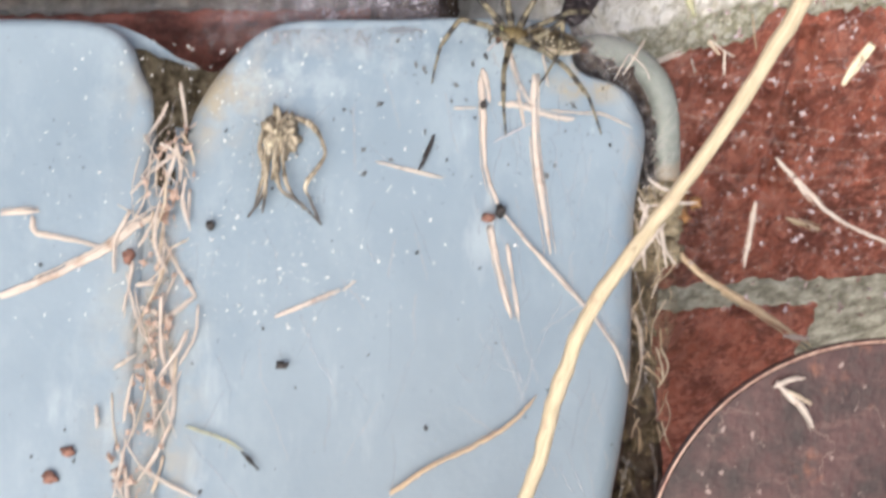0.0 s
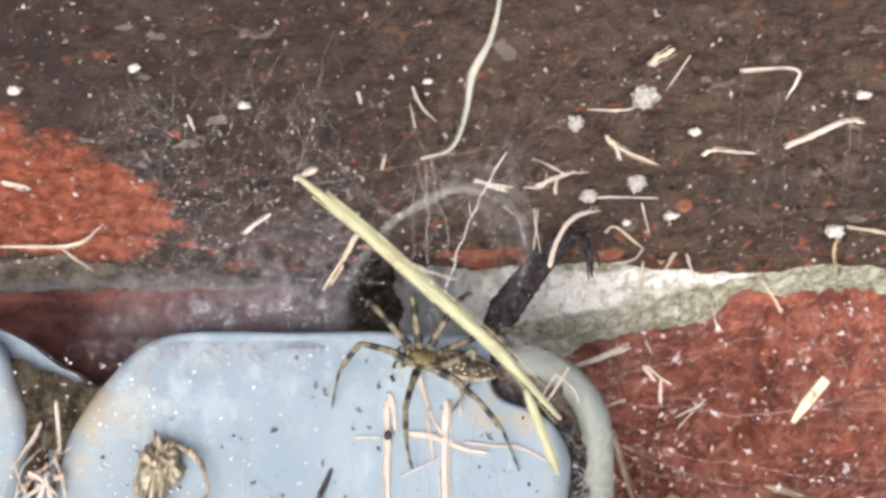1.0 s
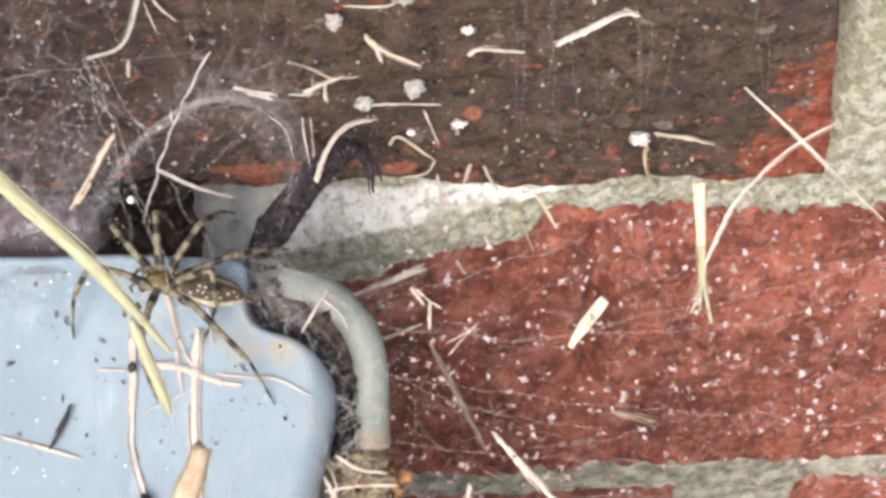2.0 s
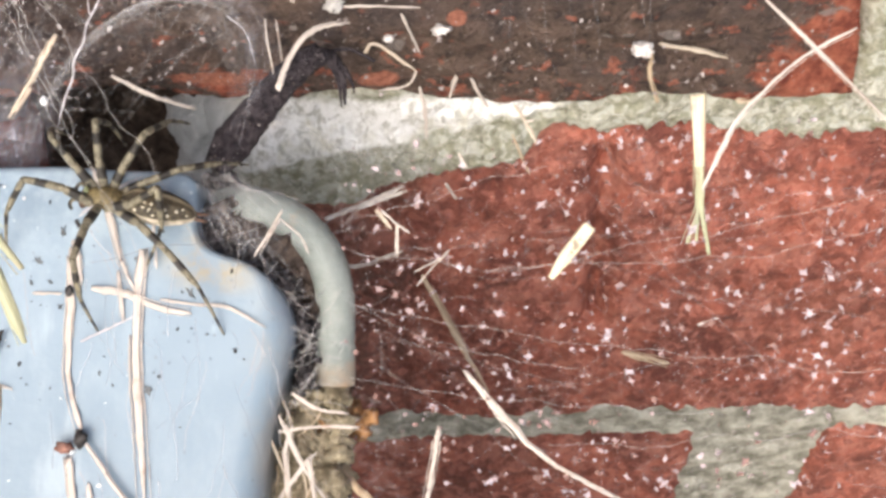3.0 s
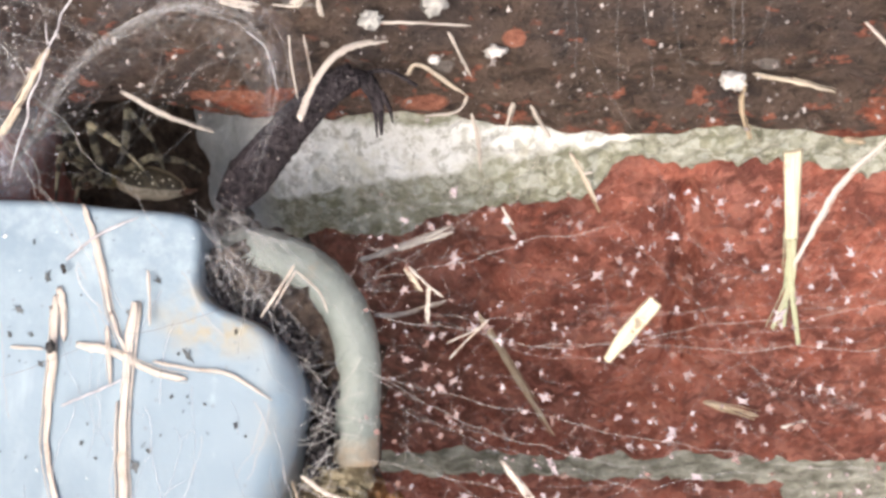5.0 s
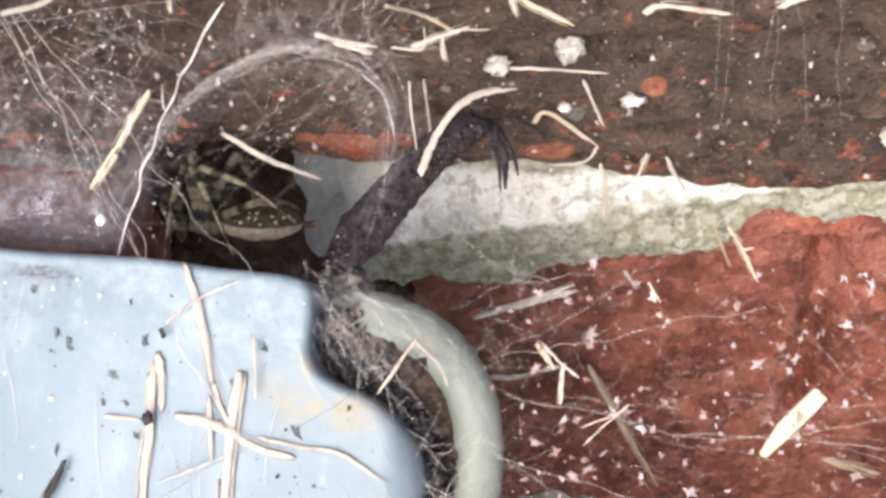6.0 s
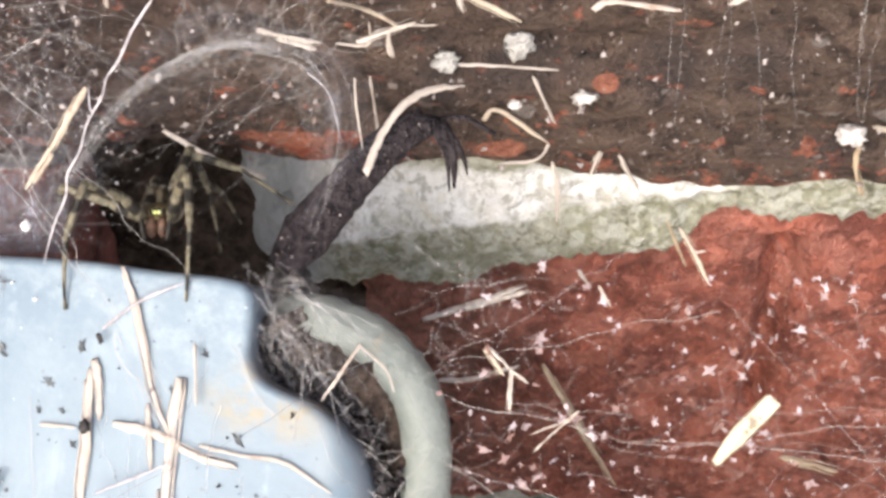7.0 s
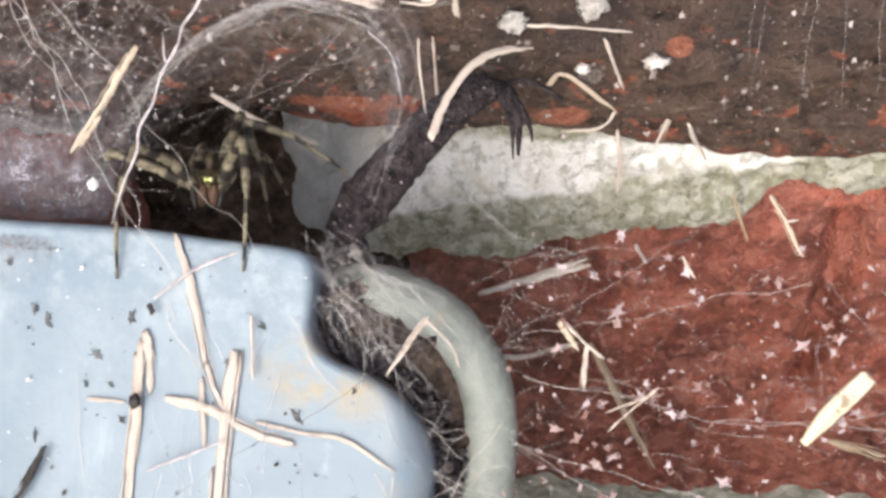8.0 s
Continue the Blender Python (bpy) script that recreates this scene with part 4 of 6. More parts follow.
straw_bit(0.158, (-13.49, -4.25, -4.97), (-12.34, -4.12, -4.56), (-11.18, -3.96, -4.02), (-10.41, -3.79, -3.47), (-9.76, -3.69, -3.13))
straw_bit(0.104, (-13.56, -3.69, -3.11), (-12.67, -3.68, -3.09))
straw_bit(0.088, (-12.84, -3.72, -3.21), (-12.76, -3.82, -3.56), (-11.97, -3.88, -3.75), (-11.11, -3.94, -3.95))
straw_bit(0.074, (-10.08, -4.50, -5.84), (-9.03, -4.28, -5.09))
straw_bit(0.067, (-9.03, -4.28, -5.09), (-9.48, -4.07, -4.38), (-9.82, -3.87, -3.74))
thin_bit(0.042, (-9.18, -3.55, -2.67), (-9.20, -3.80, -3.50))
thin_bit(0.045, (-10.26, -5.37, -8.72), (-9.57, -5.49, -9.14), (-8.93, -5.58, -9.44))
green_bit(0.032, (-9.20, -5.12, -7.91), (-8.31, -5.22, -8.23), (-7.92, -5.30, -8.49))
dark_bit(0.038, (-7.95, -5.30, -8.49), (-7.57, -5.41, -8.88))
thin_bit(0.062, (-10.39, -4.19, -4.80), (-9.93, -4.18, -4.75))
straw_bit(0.080, (-9.59, -4.62, -6.25), (-9.52, -4.92, -7.24), (-9.56, -5.09, -7.78))
straw_bit(0.087, (-10.17, -4.70, -6.48), (-9.96, -4.99, -7.47), (-9.98, -5.19, -8.13))
straw_bit(0.065, (-10.88, -5.40, -8.83), (-10.63, -5.57, -9.40))
thin_bit(0.053, (-11.24, -4.98, -7.43), (-11.21, -5.13, -7.92))
straw_bit(0.054, (-10.87, -4.75, -6.65), (-10.36, -4.65, -6.33))
straw_bit(0.078, (-2.03, -2.41, 1.16), (-1.76, -2.59, 0.55), (-1.43, -2.88, -0.45), (-1.10, -3.07, -1.07))
straw_bit(0.041, (-3.00, -3.05, -0.97), (-2.48, -3.04, -0.98))
straw_bit(0.088, (-1.96, -3.02, -0.88), (-1.35, -3.04, -0.99), (-0.70, -3.12, -1.22), (-0.17, -3.14, -1.31))
straw_bit(0.043, (-0.71, -3.07, -1.08), (-0.15, -3.10, -1.15), (0.47, -3.11, -1.21), (1.15, -3.21, -1.54))
white_bit(0.050, (-2.18, -2.65, 0.36), (-1.70, -2.53, 0.74), (-1.09, -2.44, 1.02))
white_bit(0.040, (-2.08, -3.27, -1.76), (-1.61, -3.22, -1.55), (-1.08, -3.14, -1.30))
straw_bit(0.055, (-2.53, 0.60, 2.67), (-1.71, 0.60, 2.27), (-0.89, 0.60, 2.01))
yellow_bit(0.055, (-2.85, -1.50, 3.50), (-3.30, -1.50, 2.78), (-3.81, -1.50, 2.01))
straw_bit(0.044, (-3.33, -1.60, 2.55), (-3.64, -1.60, 2.13))
white_bit(0.030, (0.25, -6.90, 4.92), (0.05, -6.90, 4.63), (-0.11, -6.90, 4.31), (-0.24, -6.90, 4.13), (-0.30, -6.90, 3.93), (-0.46, -6.90, 3.66), (-0.54, -6.90, 3.39), (-0.68, -6.90, 3.14), (-0.71, -6.90, 2.91), (-0.86, -6.90, 2.56), (-0.97, -6.90, 2.19))
white_bit(0.019, (-0.29, -6.90, 3.96), (-0.41, -6.90, 3.79), (-0.44, -6.90, 4.07))
thin_bit(0.026, (0.83, -0.80, 3.72), (0.86, -0.80, 3.33), (0.96, -0.80, 2.73))
thin_bit(0.025, (1.24, -2.00, 0.20), (1.01, -2.00, -0.17), (0.70, -2.00, -0.73))
thin_bit(0.025, (1.24, -2.00, 0.20), (1.60, -2.00, -0.12), (1.73, -2.00, -0.43))
thin_bit(0.024, (4.31, -2.82, -0.24), (4.00, -2.76, -0.57), (3.73, -2.71, -0.88))
straw_bit(0.041, (-0.47, -1.15, 4.36), (-0.09, -1.00, 4.27), (0.37, -0.87, 4.19))
straw_bit(0.049, (0.87, -0.85, 4.22), (1.31, -0.99, 4.38), (1.75, -1.10, 4.53))
straw_bit(0.036, (0.79, -2.15, 4.82), (1.13, -1.32, 4.67), (1.55, -1.01, 4.43))
straw_bit(0.040, (1.29, -0.60, 4.03), (1.30, -0.88, 4.28))
stem_bit(0.052, (0.22, -8.86, 7.77), (0.04, -8.86, 6.85), (-0.29, -8.86, 6.21), (-0.41, -8.86, 5.56), (-0.66, -8.86, 4.99), (-1.18, -8.86, 4.81))
stalk_bit(0.113, (-2.73, -12.44, 4.58), (-1.79, -12.70, 3.83), (-0.95, -13.00, 3.09), (0.02, -13.20, 2.24), (0.94, -13.45, 1.25))
stalk_bit(0.097, (0.47, -13.40, 1.65), (0.68, -13.40, 1.10), (0.90, -13.40, 0.48))
straw_bit(0.057, (-2.78, -12.50, 4.53), (-2.44, -12.50, 4.68))
stand_bit(0.128, (8.42, -3.60, 2.42), (8.44, -3.60, 1.85), (8.46, -3.61, 1.24))
stand2_bit(0.064, (8.44, -3.60, 1.35), (8.49, -3.61, 0.64), (8.62, -3.64, -0.18))
stand2_bit(0.054, (8.48, -3.61, 1.24), (8.47, -3.61, 0.64), (8.27, -3.57, 0.00))
stand2_bit(0.048, (8.45, -3.61, 1.24), (8.44, -3.60, 0.53), (8.42, -3.60, 0.04))
straw_bit(0.050, (9.71, 2.48, 1.99), (10.10, 2.59, 1.93))
white_bit(0.022, (0.14, -0.80, 3.78), (0.47, -0.80, 3.47), (0.64, -0.80, 2.84))
thin_bit(0.034, (1.48, -3.00, 0.48), (0.97, -3.00, -0.32))
straw_bit(0.073, (3.56, -7.30, -6.80), (3.79, -7.30, -7.04), (4.16, -7.30, -7.42), (4.34, -7.30, -7.82))
straw_bit(0.055, (3.51, -7.30, -6.91), (3.84, -7.30, -6.76), (4.16, -7.30, -6.73))
straw_bit(0.043, (3.81, -7.30, -6.99), (4.29, -7.30, -7.30))
straw_bit(0.087, (6.56, -7.30, -5.96), (6.03, -7.30, -6.91))
straw_bit(0.074, (6.92, -7.30, -5.72), (6.30, -7.30, -6.99))
straw_bit(0.051, (-1.49, -2.93, -0.61), (-1.36, -3.19, -1.46))
thin_bit(0.049, (0.27, -3.00, -4.96), (0.63, -3.00, -4.10))
straw_bit(0.062, (1.29, -3.00, -3.15), (1.66, -3.00, -4.02), (2.21, -3.00, -4.89))
straw_bit(0.074, (1.44, -3.00, -4.91), (1.37, -3.00, -3.93), (1.52, -3.00, -3.33))
straw_bit(0.051, (1.53, -3.00, -2.75), (1.96, -3.00, -3.02), (2.53, -3.00, -3.11))
straw_bit(0.046, (1.28, -3.00, -3.44), (2.06, -3.00, -3.34), (2.72, -3.00, -3.35))
thin_bit(0.047, (1.81, -3.00, -3.91), (1.93, -3.00, -4.90))
straw_bit(0.064, (1.05, -3.00, -4.93), (1.66, -3.00, -4.12), (1.94, -3.00, -3.81))
thin_bit(0.049, (0.54, -3.00, -3.97), (0.41, -3.00, -4.73), (0.17, -3.00, -5.49))
thin_bit(0.042, (0.15, -3.00, -4.27), (0.92, -3.00, -4.38))
straw_bit(0.089, (-2.30, -2.77, -0.07), (-2.21, -2.87, -0.42), (-2.16, -3.00, -0.84))
thin_bit(0.034, (-0.88, -2.67, 0.25), (-0.82, -2.79, -0.14), (-0.78, -2.92, -0.54))
dark_bit(0.040, (-2.23, -2.67, 0.28), (-2.19, -2.70, 0.15))
bit(0.062, ((1.15, -1.35, 2.47), (1.29, -1.15, 2.91), (1.54, -0.95, 3.35), (1.89, -0.65, 3.58), (2.32, -0.36, 3.63)), PALE, "hooked pale straw lying over the black twig")
thick_bit(0.14, (2.07, -17.10, 1.01), (1.01, -15.60, -1.18), (-0.11, -13.80, -3.13), (-0.86, -12.80, -4.46), (-1.35, -11.90, -6.00), (-1.89, -11.00, -8.07), (-3.2, -6.4, -12.5))

# straw matted along the seam between the panels
rng = random.Random(11)
for k in range(62):
    t = rng.random() if k % 2 else rng.choice((0.1, 0.38, 0.62, 0.92)) + rng.gauss(0, 0.07)
    z = -0.9 - 9.6 * t
    x = seam_x(z) - 0.1 - 0.2 * math.sin(t * 7) + rng.gauss(0, 0.42)
    ang = rng.gauss(-0.12, 0.38) if k % 5 else rng.uniform(-1.3, 1.3)
    half = rng.uniform(0.35, 1.0) if k % 5 else rng.uniform(0.2, 0.6)
    out = rng.uniform(0.05, 0.3)
    ends = []
    for h in (-half, rng.uniform(-0.2, 0.2), half):
        zz = z - h * math.cos(ang)
        ends.append((x + h * math.sin(ang) + rng.gauss(0, 0.06), panel_y(zz) - out + 0.25 * (1 if zz > -1.5 else 0), zz))
    bit(rng.uniform(0.014, 0.05), ends, (PALE, PALE, PALE, STRAW)[k % 4], "dry straw matted along the seam of the panels", "straw", "straw", 0.45, "seam straw")


def pebble(name, at, size, material, label, category, rough=0.5, seed=1.0, group="", freq=1.0):
    bm = bmesh.new()
    lump(bm, (0, 0, 0), [v * CM for v in size], rough, seed, 3, freq)
    ob = thing(name, bm, material, label, category, group)
    ob.location = Vector(at) * CM
    return ob


for k, (at, r) in enumerate((((3.10, -2.65, 6.05), 0.26), ((3.11, -0.67, 4.25), 0.2), ((2.05, -0.46, 3.97), 0.17), ((1.71, -2.23, 5.55), 0.16))):
    pebble("fluff", at, (r, 0.035, r * 0.9), LINT, "grey fluff of old silk caught on the brick", "fluff", 0.7, 3.0 + k, "fluff tufts", 1.4)
for k, (at, r) in enumerate((((4.26, -1.75, 5.34), 0.13), ((7.69, -2.17, 6.04), 0.15), ((-1.34, -3.47, 6.40), 0.09), ((-9.60, -4.20, 6.31), 0.13), ((-5.12, -3.37, 5.97), 0.13), ((-7.11, -4.38, 6.70), 0.11), ((3.97, 0.27, 3.48), 0.15), ((2.95, 0.33, 3.33), 0.1))):
    pebble("mortar_chip", at, (r, 0.035, r * 0.6), CHALK, "pale mortar chip stuck to the dark brick", "chip", 0.9, 9.0 + k, "mortar chips", 1.7)
pebble("mortar_chip", (-1.16, -6.90, 2.58), (0.045, 0.035, 0.055), WHITE, "white mortar chip hanging in the silk threads", "chip", 0.7, 31.0, "mortar chips", 1.2)
pebble("cocoon", (7.76, 0.75, 3.05), (0.2, 0.14, 0.16), CHALK, "small white silk cocoon beside a bent straw", "cocoon", 0.7, 2.0, "", 1.5)
for k, (at, r, mat, label) in enumerate((
        ((-2.00, -3.81, -3.35), (0.12, 0.08, 0.14), BLACK, "black seed husk on a straw"),
        ((-2.30, -3.07, -0.91), (0.07, 0.06, 0.09), BLACK, "black seed husk on an upright straw"),
        ((-2.26, -3.85, -3.49), (0.17, 0.07, 0.09), BROWN, "brown seed husk on a straw"),
        ((-8.67, -3.85, -3.50), (0.10, 0.06, 0.11), BLACK, "black seed stuck on the panel"),
        ((-7.05, -4.79, -6.64), (0.13, 0.08, 0.09), BLACK, "black speck of dirt on the panel"),
        ((-10.58, -3.95, -4.17), (0.13, 0.06, 0.17), BROWN, "reddish brown dry leaf scrap in the straw"),
        ((-12.26, -5.38, -8.94), (0.17, 0.04, 0.13), BROWN, "reddish brown dry leaf scrap on the panel"),
        ((-11.86, -5.22, -8.40), (0.15, 0.04, 0.11), BROWN, "reddish brown dry leaf scrap on the panel"))):
    pebble("seed_husk" if "husk" in label or "seed" in label else "dirt_speck" if "speck" in label else "leaf_scrap", at, r, mat, label, "debris", 0.7, 5.0 + k, "flecks on the panel", 1.1)

# shed spider skin on the panel
moult = empty("spider_moult", "curled dry spider moult with hanging legs on the panel", "moult", cm(-7.1, panel_y(-1.15) - 0.2, -1.15))


def moult_mat():
    m = Mat("moult_skin", 0.6, 0.35)
    n = m.noise(600, 4, 0.7, (1, 1, 0.4))
    c = m.mix(m.ramp(n, 0.36, 0.64), (0.12, 0.10, 0.072), (0.44, 0.385, 0.30))
    c = m.mix(m.ramp(m.noise(260, 3, 0.5, (1, 1, 0.4), (2, 2, 2)), 0.56, 0.66, 0, 0.8), c, (0.72, 0.66, 0.52))
    c = m.mix(m.ramp(m.axis("Z"), -0.0145, -0.0185, 0, 0.85), c, (0.075, 0.072, 0.075))
    m.colour(c)
    return m.bump(n, 0.7, 0.0008)


MOULT = moult_mat()
bm = bmesh.new()
lump(bm, cm(0.03, -0.1, -0.3), (0.0034, 0.0026, 0.0045), 1.1, 2.0, 4, 2.2)
part("carapace", bm, MOULT, moult)


def moult_leg(k, *path):
    bm = bmesh.new()
    pts = [cm(x + 7.1, panel_y(z) - panel_y(-1.15) - 0.25 * math.sin(math.pi * n / (len(path) - 1)), z + 1.15) for n, (x, z) in enumerate(path)]
    tube(bm, curve_points(pts, 6), lambda t: CM * (0.07 - 0.042 * t) * (1 + 0.25 * math.sin(t * 16 + k)), 7, 0.9, 0.7, k)
    part("leg", bm, MOULT, moult)


moult_leg(1, (-7.27, -1.18), (-7.39, -1.93), (-7.41, -2.70), (-7.81, -3.34))
moult_leg(2, (-7.18, -1.18), (-7.33, -2.12), (-7.37, -2.70), (-7.48, -3.26))
moult_leg(3, (-7.03, -1.09), (-7.12, -2.12), (-7.03, -2.70), (-6.63, -3.00), (-6.11, -3.55))
moult_leg(4, (-6.99, -1.09), (-6.97, -1.94), (-6.88, -2.61), (-6.50, -3.20))
moult_leg(5, (-6.89, -1.04), (-6.30, -1.28), (-6.00, -1.94), (-6.44, -2.61), (-6.34, -3.00), (-6.18, -3.45))
moult_leg(6, (-7.09, -1.18), (-7.16, -1.93), (-7.25, -2.51))
moult_leg(7, (-7.32, -1.13), (-7.50, -1.65), (-7.43, -2.31), (-7.63, -2.99))

# straw and fibres tangled beside the panel's edge
for k in range(30):
    z = rng.uniform(-9.5, -3.2)
    x = rng.uniform(1.0, 2.0)
    ang, half = rng.gauss(0.1, 0.6), rng.uniform(0.2, 0.6)
    y = panel_y(z) * 0.45 - 0.9 + rng.uniform(-0.3, 0.3)
    bit(rng.uniform(0.01, 0.03), [(x - half * math.sin(ang), y + rng.gauss(0, 0.15), z + half * math.cos(ang)), (x + rng.gauss(0, 0.1), y - 0.1, z), (x + half * math.sin(ang), y + rng.gauss(0, 0.15), z - half * math.cos(ang))], (TAN, TAN, STRAW)[k % 3], "dry fibre tangled in debris beside the panel", "grass_fibre", "grass", 0.7, "fibres beside the panel")


# ---- silk ----
class Threads:
    """Many fine threads gathered in one mesh."""

    def __init__(self):
        self.v, self.f = [], []

    def add(self, line, r):
        base, n = len(self.v), len(line)
        for k, p in enumerate(line):
            d = (line[min(k + 1, n - 1)] - line[max(k - 1, 0)]).normalized()
            s = d.cross(Vector((0.1, 1, 0.2))).normalized()
            u = s.cross(d)
            for a in (0.0, 2.094, 4.189):
                self.v.append((p + (s * math.cos(a) + u * math.sin(a)) * r) * CM)
        for k in range(n - 1):
            for a in range(3):
                b = (a + 1) % 3
                self.f.append((base + 3 * k + a, base + 3 * k + b, base + 3 * k + 3 + b, base + 3 * k + 3 + a))

    def wander(self, a, b, r, sag=0.0, wiggle=0.05, steps=14, seed=0.0):
        a, b = Vector(a), Vector(b)
        line = []
        for k in range(steps + 1):
            t = k / steps
            p = a.lerp(b, t) + Vector((0, 0, -sag * 4 * t * (1 - t)))
            w = wiggle * math.sin(math.pi * t) ** 0.5
            q = p * 0.8 + Vector((seed, 0, 0))
            e = q * 3.4
            line.append(p + Vector((noise.noise(q), noise.noise(q + Vector((9, 0, 0))), noise.noise(q + Vector((0, 0, 9))))) * w + Vector((noise.noise(e), noise.noise(e + Vector((5, 0, 0))), noise.noise(e + Vector((0, 0, 5))))) * w * 0.35)
        self.add(line, r)
        return line

    def mesh(self, name, material):
        me = bpy.data.meshes.new(name)
        me.from_pydata([tuple(v) for v in self.v], [], self.f)
        me.materials.append(material)
        return me


web = empty("spider_web", "funnel spider web of dusty grey silk over brick and panel", "web", (0, 0, 0))


def silk_part(name, mesh, label=""):
    ob = new(name, mesh)
    ob.parent = web
    return tagged(ob, label, kind="stuff")


def web_y(x):
    return -2.0 - 0.19 * x


# the loose sheet over the red brick
rng = random.Random(21)
loose, strong = Threads(), Threads()
for k in range(46):
    x = rng.uniform(2.4, 13.5)
    z = rng.uniform(-6.5, 2.2)
    ang = rng.gauss(0.1, 0.35) if rng.random() < 0.75 else rng.uniform(0, 3.1)
    half = rng.uniform(0.5, 2.6)
    a = (x - half * math.cos(ang), web_y(x - half * math.cos(ang)) + rng.gauss(0, 0.3), z - half * math.sin(ang))
    b = (x + half * math.cos(ang), web_y(x + half * math.cos(ang)) + rng.gauss(0, 0.3), z + half * math.sin(ang))
    line = loose.wander(a, b, rng.uniform(0.0022, 0.0042), rng.uniform(-0.03, 0.1), 0.22, 22, k * 0.37)
    for _ in range(rng.randint(0, 3)):
        p = rng.choice(line)
        d = Vector((rng.gauss(0, 0.5), rng.gauss(0, 0.1), rng.gauss(0, 0.35)))
        loose.wander(p, p + d, 0.0024, 0, 0.12, 8, k)
for k in range(620):
    x = 2.3 + 11 * rng.random() ** 1.6
    p = Vector((x, web_y(x) + rng.gauss(0, 0.35), rng.uniform(-6.3, 1.3 + 0.04 * x)))
    loose.wander(p, p + Vector((rng.gauss(0, 0.32), rng.gauss(0, 0.1), rng.gauss(0, 0.25))), rng.uniform(0.0018, 0.0034), 0, 0.16, 7, k * 0.9)
for k, (a, b, sag) in enumerate((((2.6, -2.4, -0.35), (12.5, -4.3, 0.6), 0.9), ((2.4, -2.3, -1.2), (6.5, -3.2, -2.2), 0.3), ((2.5, -2.3, -1.3), (12.5, -4.2, -2.0), 0.35),
        ((2.60, -2.72, 0.28), (6.0, -2.9, 1.2), 0.0), ((5.0, -2.8, -0.6), (13.0, -4.3, 1.5), 0.4), ((2.5, -2.4, -2.6), (9.0, -3.5, -2.9), 0.2), ((6.0, -3.0, -3.6), (13.0, -4.3, -2.9), 0.1))):
    strong.wander(a, b, 0.0036, sag * 0.6, 0.2, 54, k * 3.1)
# lattice across the groove beside the panel
for k in range(60):
    a = Vector((rng.gauss(-0.1, 0.35), -2.0 + rng.gauss(0, 0.1), rng.uniform(0.3, 1.3)))
    b = a + Vector((rng.uniform(-0.2, 1.6), -0.35, rng.uniform(-1.9, -0.3)))
    loose.wander(a, b, rng.uniform(0.0025, 0.0055), -0.05, 0.3, 14, k * 2.7)
for k in range(46):
    t = rng.random()
    inner = Vector((0.0 + 1.6 * min(1, t * 1.6), -1.9 - 0.8 * t, -0.2 - 2.9 * t**1.3))
    outer = inner + Vector((rng.uniform(0.3, 1.0), rng.uniform(-0.4, 0.1), rng.uniform(-0.5, 0.9)))
    (strong if k % 3 else loose).wander(inner + Vector((rng.gauss(0, 0.15), -0.2, rng.gauss(0, 0.2))), outer, rng.uniform(0.0028, 0.0055), 0.0, 0.25, 14, k * 1.9)
# streaks of silk lying on the panel
for k in range(130):
    x, z = rng.uniform(-9.5, 1.3) if k % 2 else rng.uniform(-2.5, 1.3), rng.uniform(-9, 0.8)
    d = Vector((rng.gauss(0.1, 0.4), 0, -rng.uniform(0.3, 1.6)))
    p, q = Vector((x, panel_y(z) - 0.08, z)), Vector((x + d.x, panel_y(z + d.z) - 0.08, z + d.z))
    (loose if k % 3 else strong).wander(p, q, rng.uniform(0.004, 0.009), 0, 0.16, 10, k)
# guy threads and hanging threads before the dark brick
for k, (a, b) in enumerate((((-0.2, -5.0, 5.0), (-2.9, -11.0, 4.4)), ((0.8, -11.0, 0.9), (1.6, -2.4, 0.2)), ((-3.0, -11.0, 4.3), (-3.2, -2.0, 8.5)), ((-1.57, -5.0, 4.81), (-1.9, -1.0, 4.3)))):
    strong.wander(a, b, 0.0035, 0.0, 0.09, 30, k * 2.3)
for k in range(14):
    x = rng.uniform(3, 12)
    hi, lo = rng.uniform(5, 7.5), rng.uniform(2.6, 4.5)
    loose.wander((x, wall_y(x, hi) - 0.4, hi), (x + rng.gauss(0, 0.3), wall_y(x, lo) - 0.7, lo), 0.004, 0, 0.12, 18, k * 5.1)
# the funnel's mouth
rim = curve_points([Vector(p) for p in ((-3.62, -1.45, 1.22), (-3.37, -1.15, 2.11), (-2.65, -1.00, 3.14), (-1.92, -1.00, 3.75), (-1.03, -1.00, 4.14), (-0.33, -1.00, 4.11), (0.27, -1.00, 3.88), (0.60, -1.00, 3.22), (0.50, -0.95, 2.40), (0.20, -1.10, 1.58))], 7)
for k in range(13):
    off = Vector((rng.gauss(0, 0.13), rng.gauss(0, 0.12), rng.gauss(0, 0.13)))
    wob = [p + off + Vector((noise.noise(p * 0.9 + off * 30), noise.noise(p * 0.9 - off * 30), noise.noise(p + off * 50))) * 0.16 for p in rim]
    first, last = (0, len(wob)) if k < 3 else sorted(rng.sample(range(len(wob)), 2))
    if last - first > 6:
        loose.add(wob[first:last], 0.0022 + 0.0011 * (k % 3))
for k in range(60):
    p = rng.choice(rim[:44])
    out = (p - Vector((-1.8, -1.0, 2.4))).normalized()
    q = p + out * rng.uniform(0.6, 3.2) + Vector((rng.gauss(-0.5, 0.8), rng.uniform(0.2, 0.8), rng.gauss(0, 0.7)))
    q.y = min(q.y, wall_y(q.x, q.z) - 0.2)
    q.z = max(q.z, 1.15 if q.x < 0 else 0.2)
    loose.wander(p, q, rng.uniform(0.003, 0.005), 0, 0.25, 12, k * 0.7)
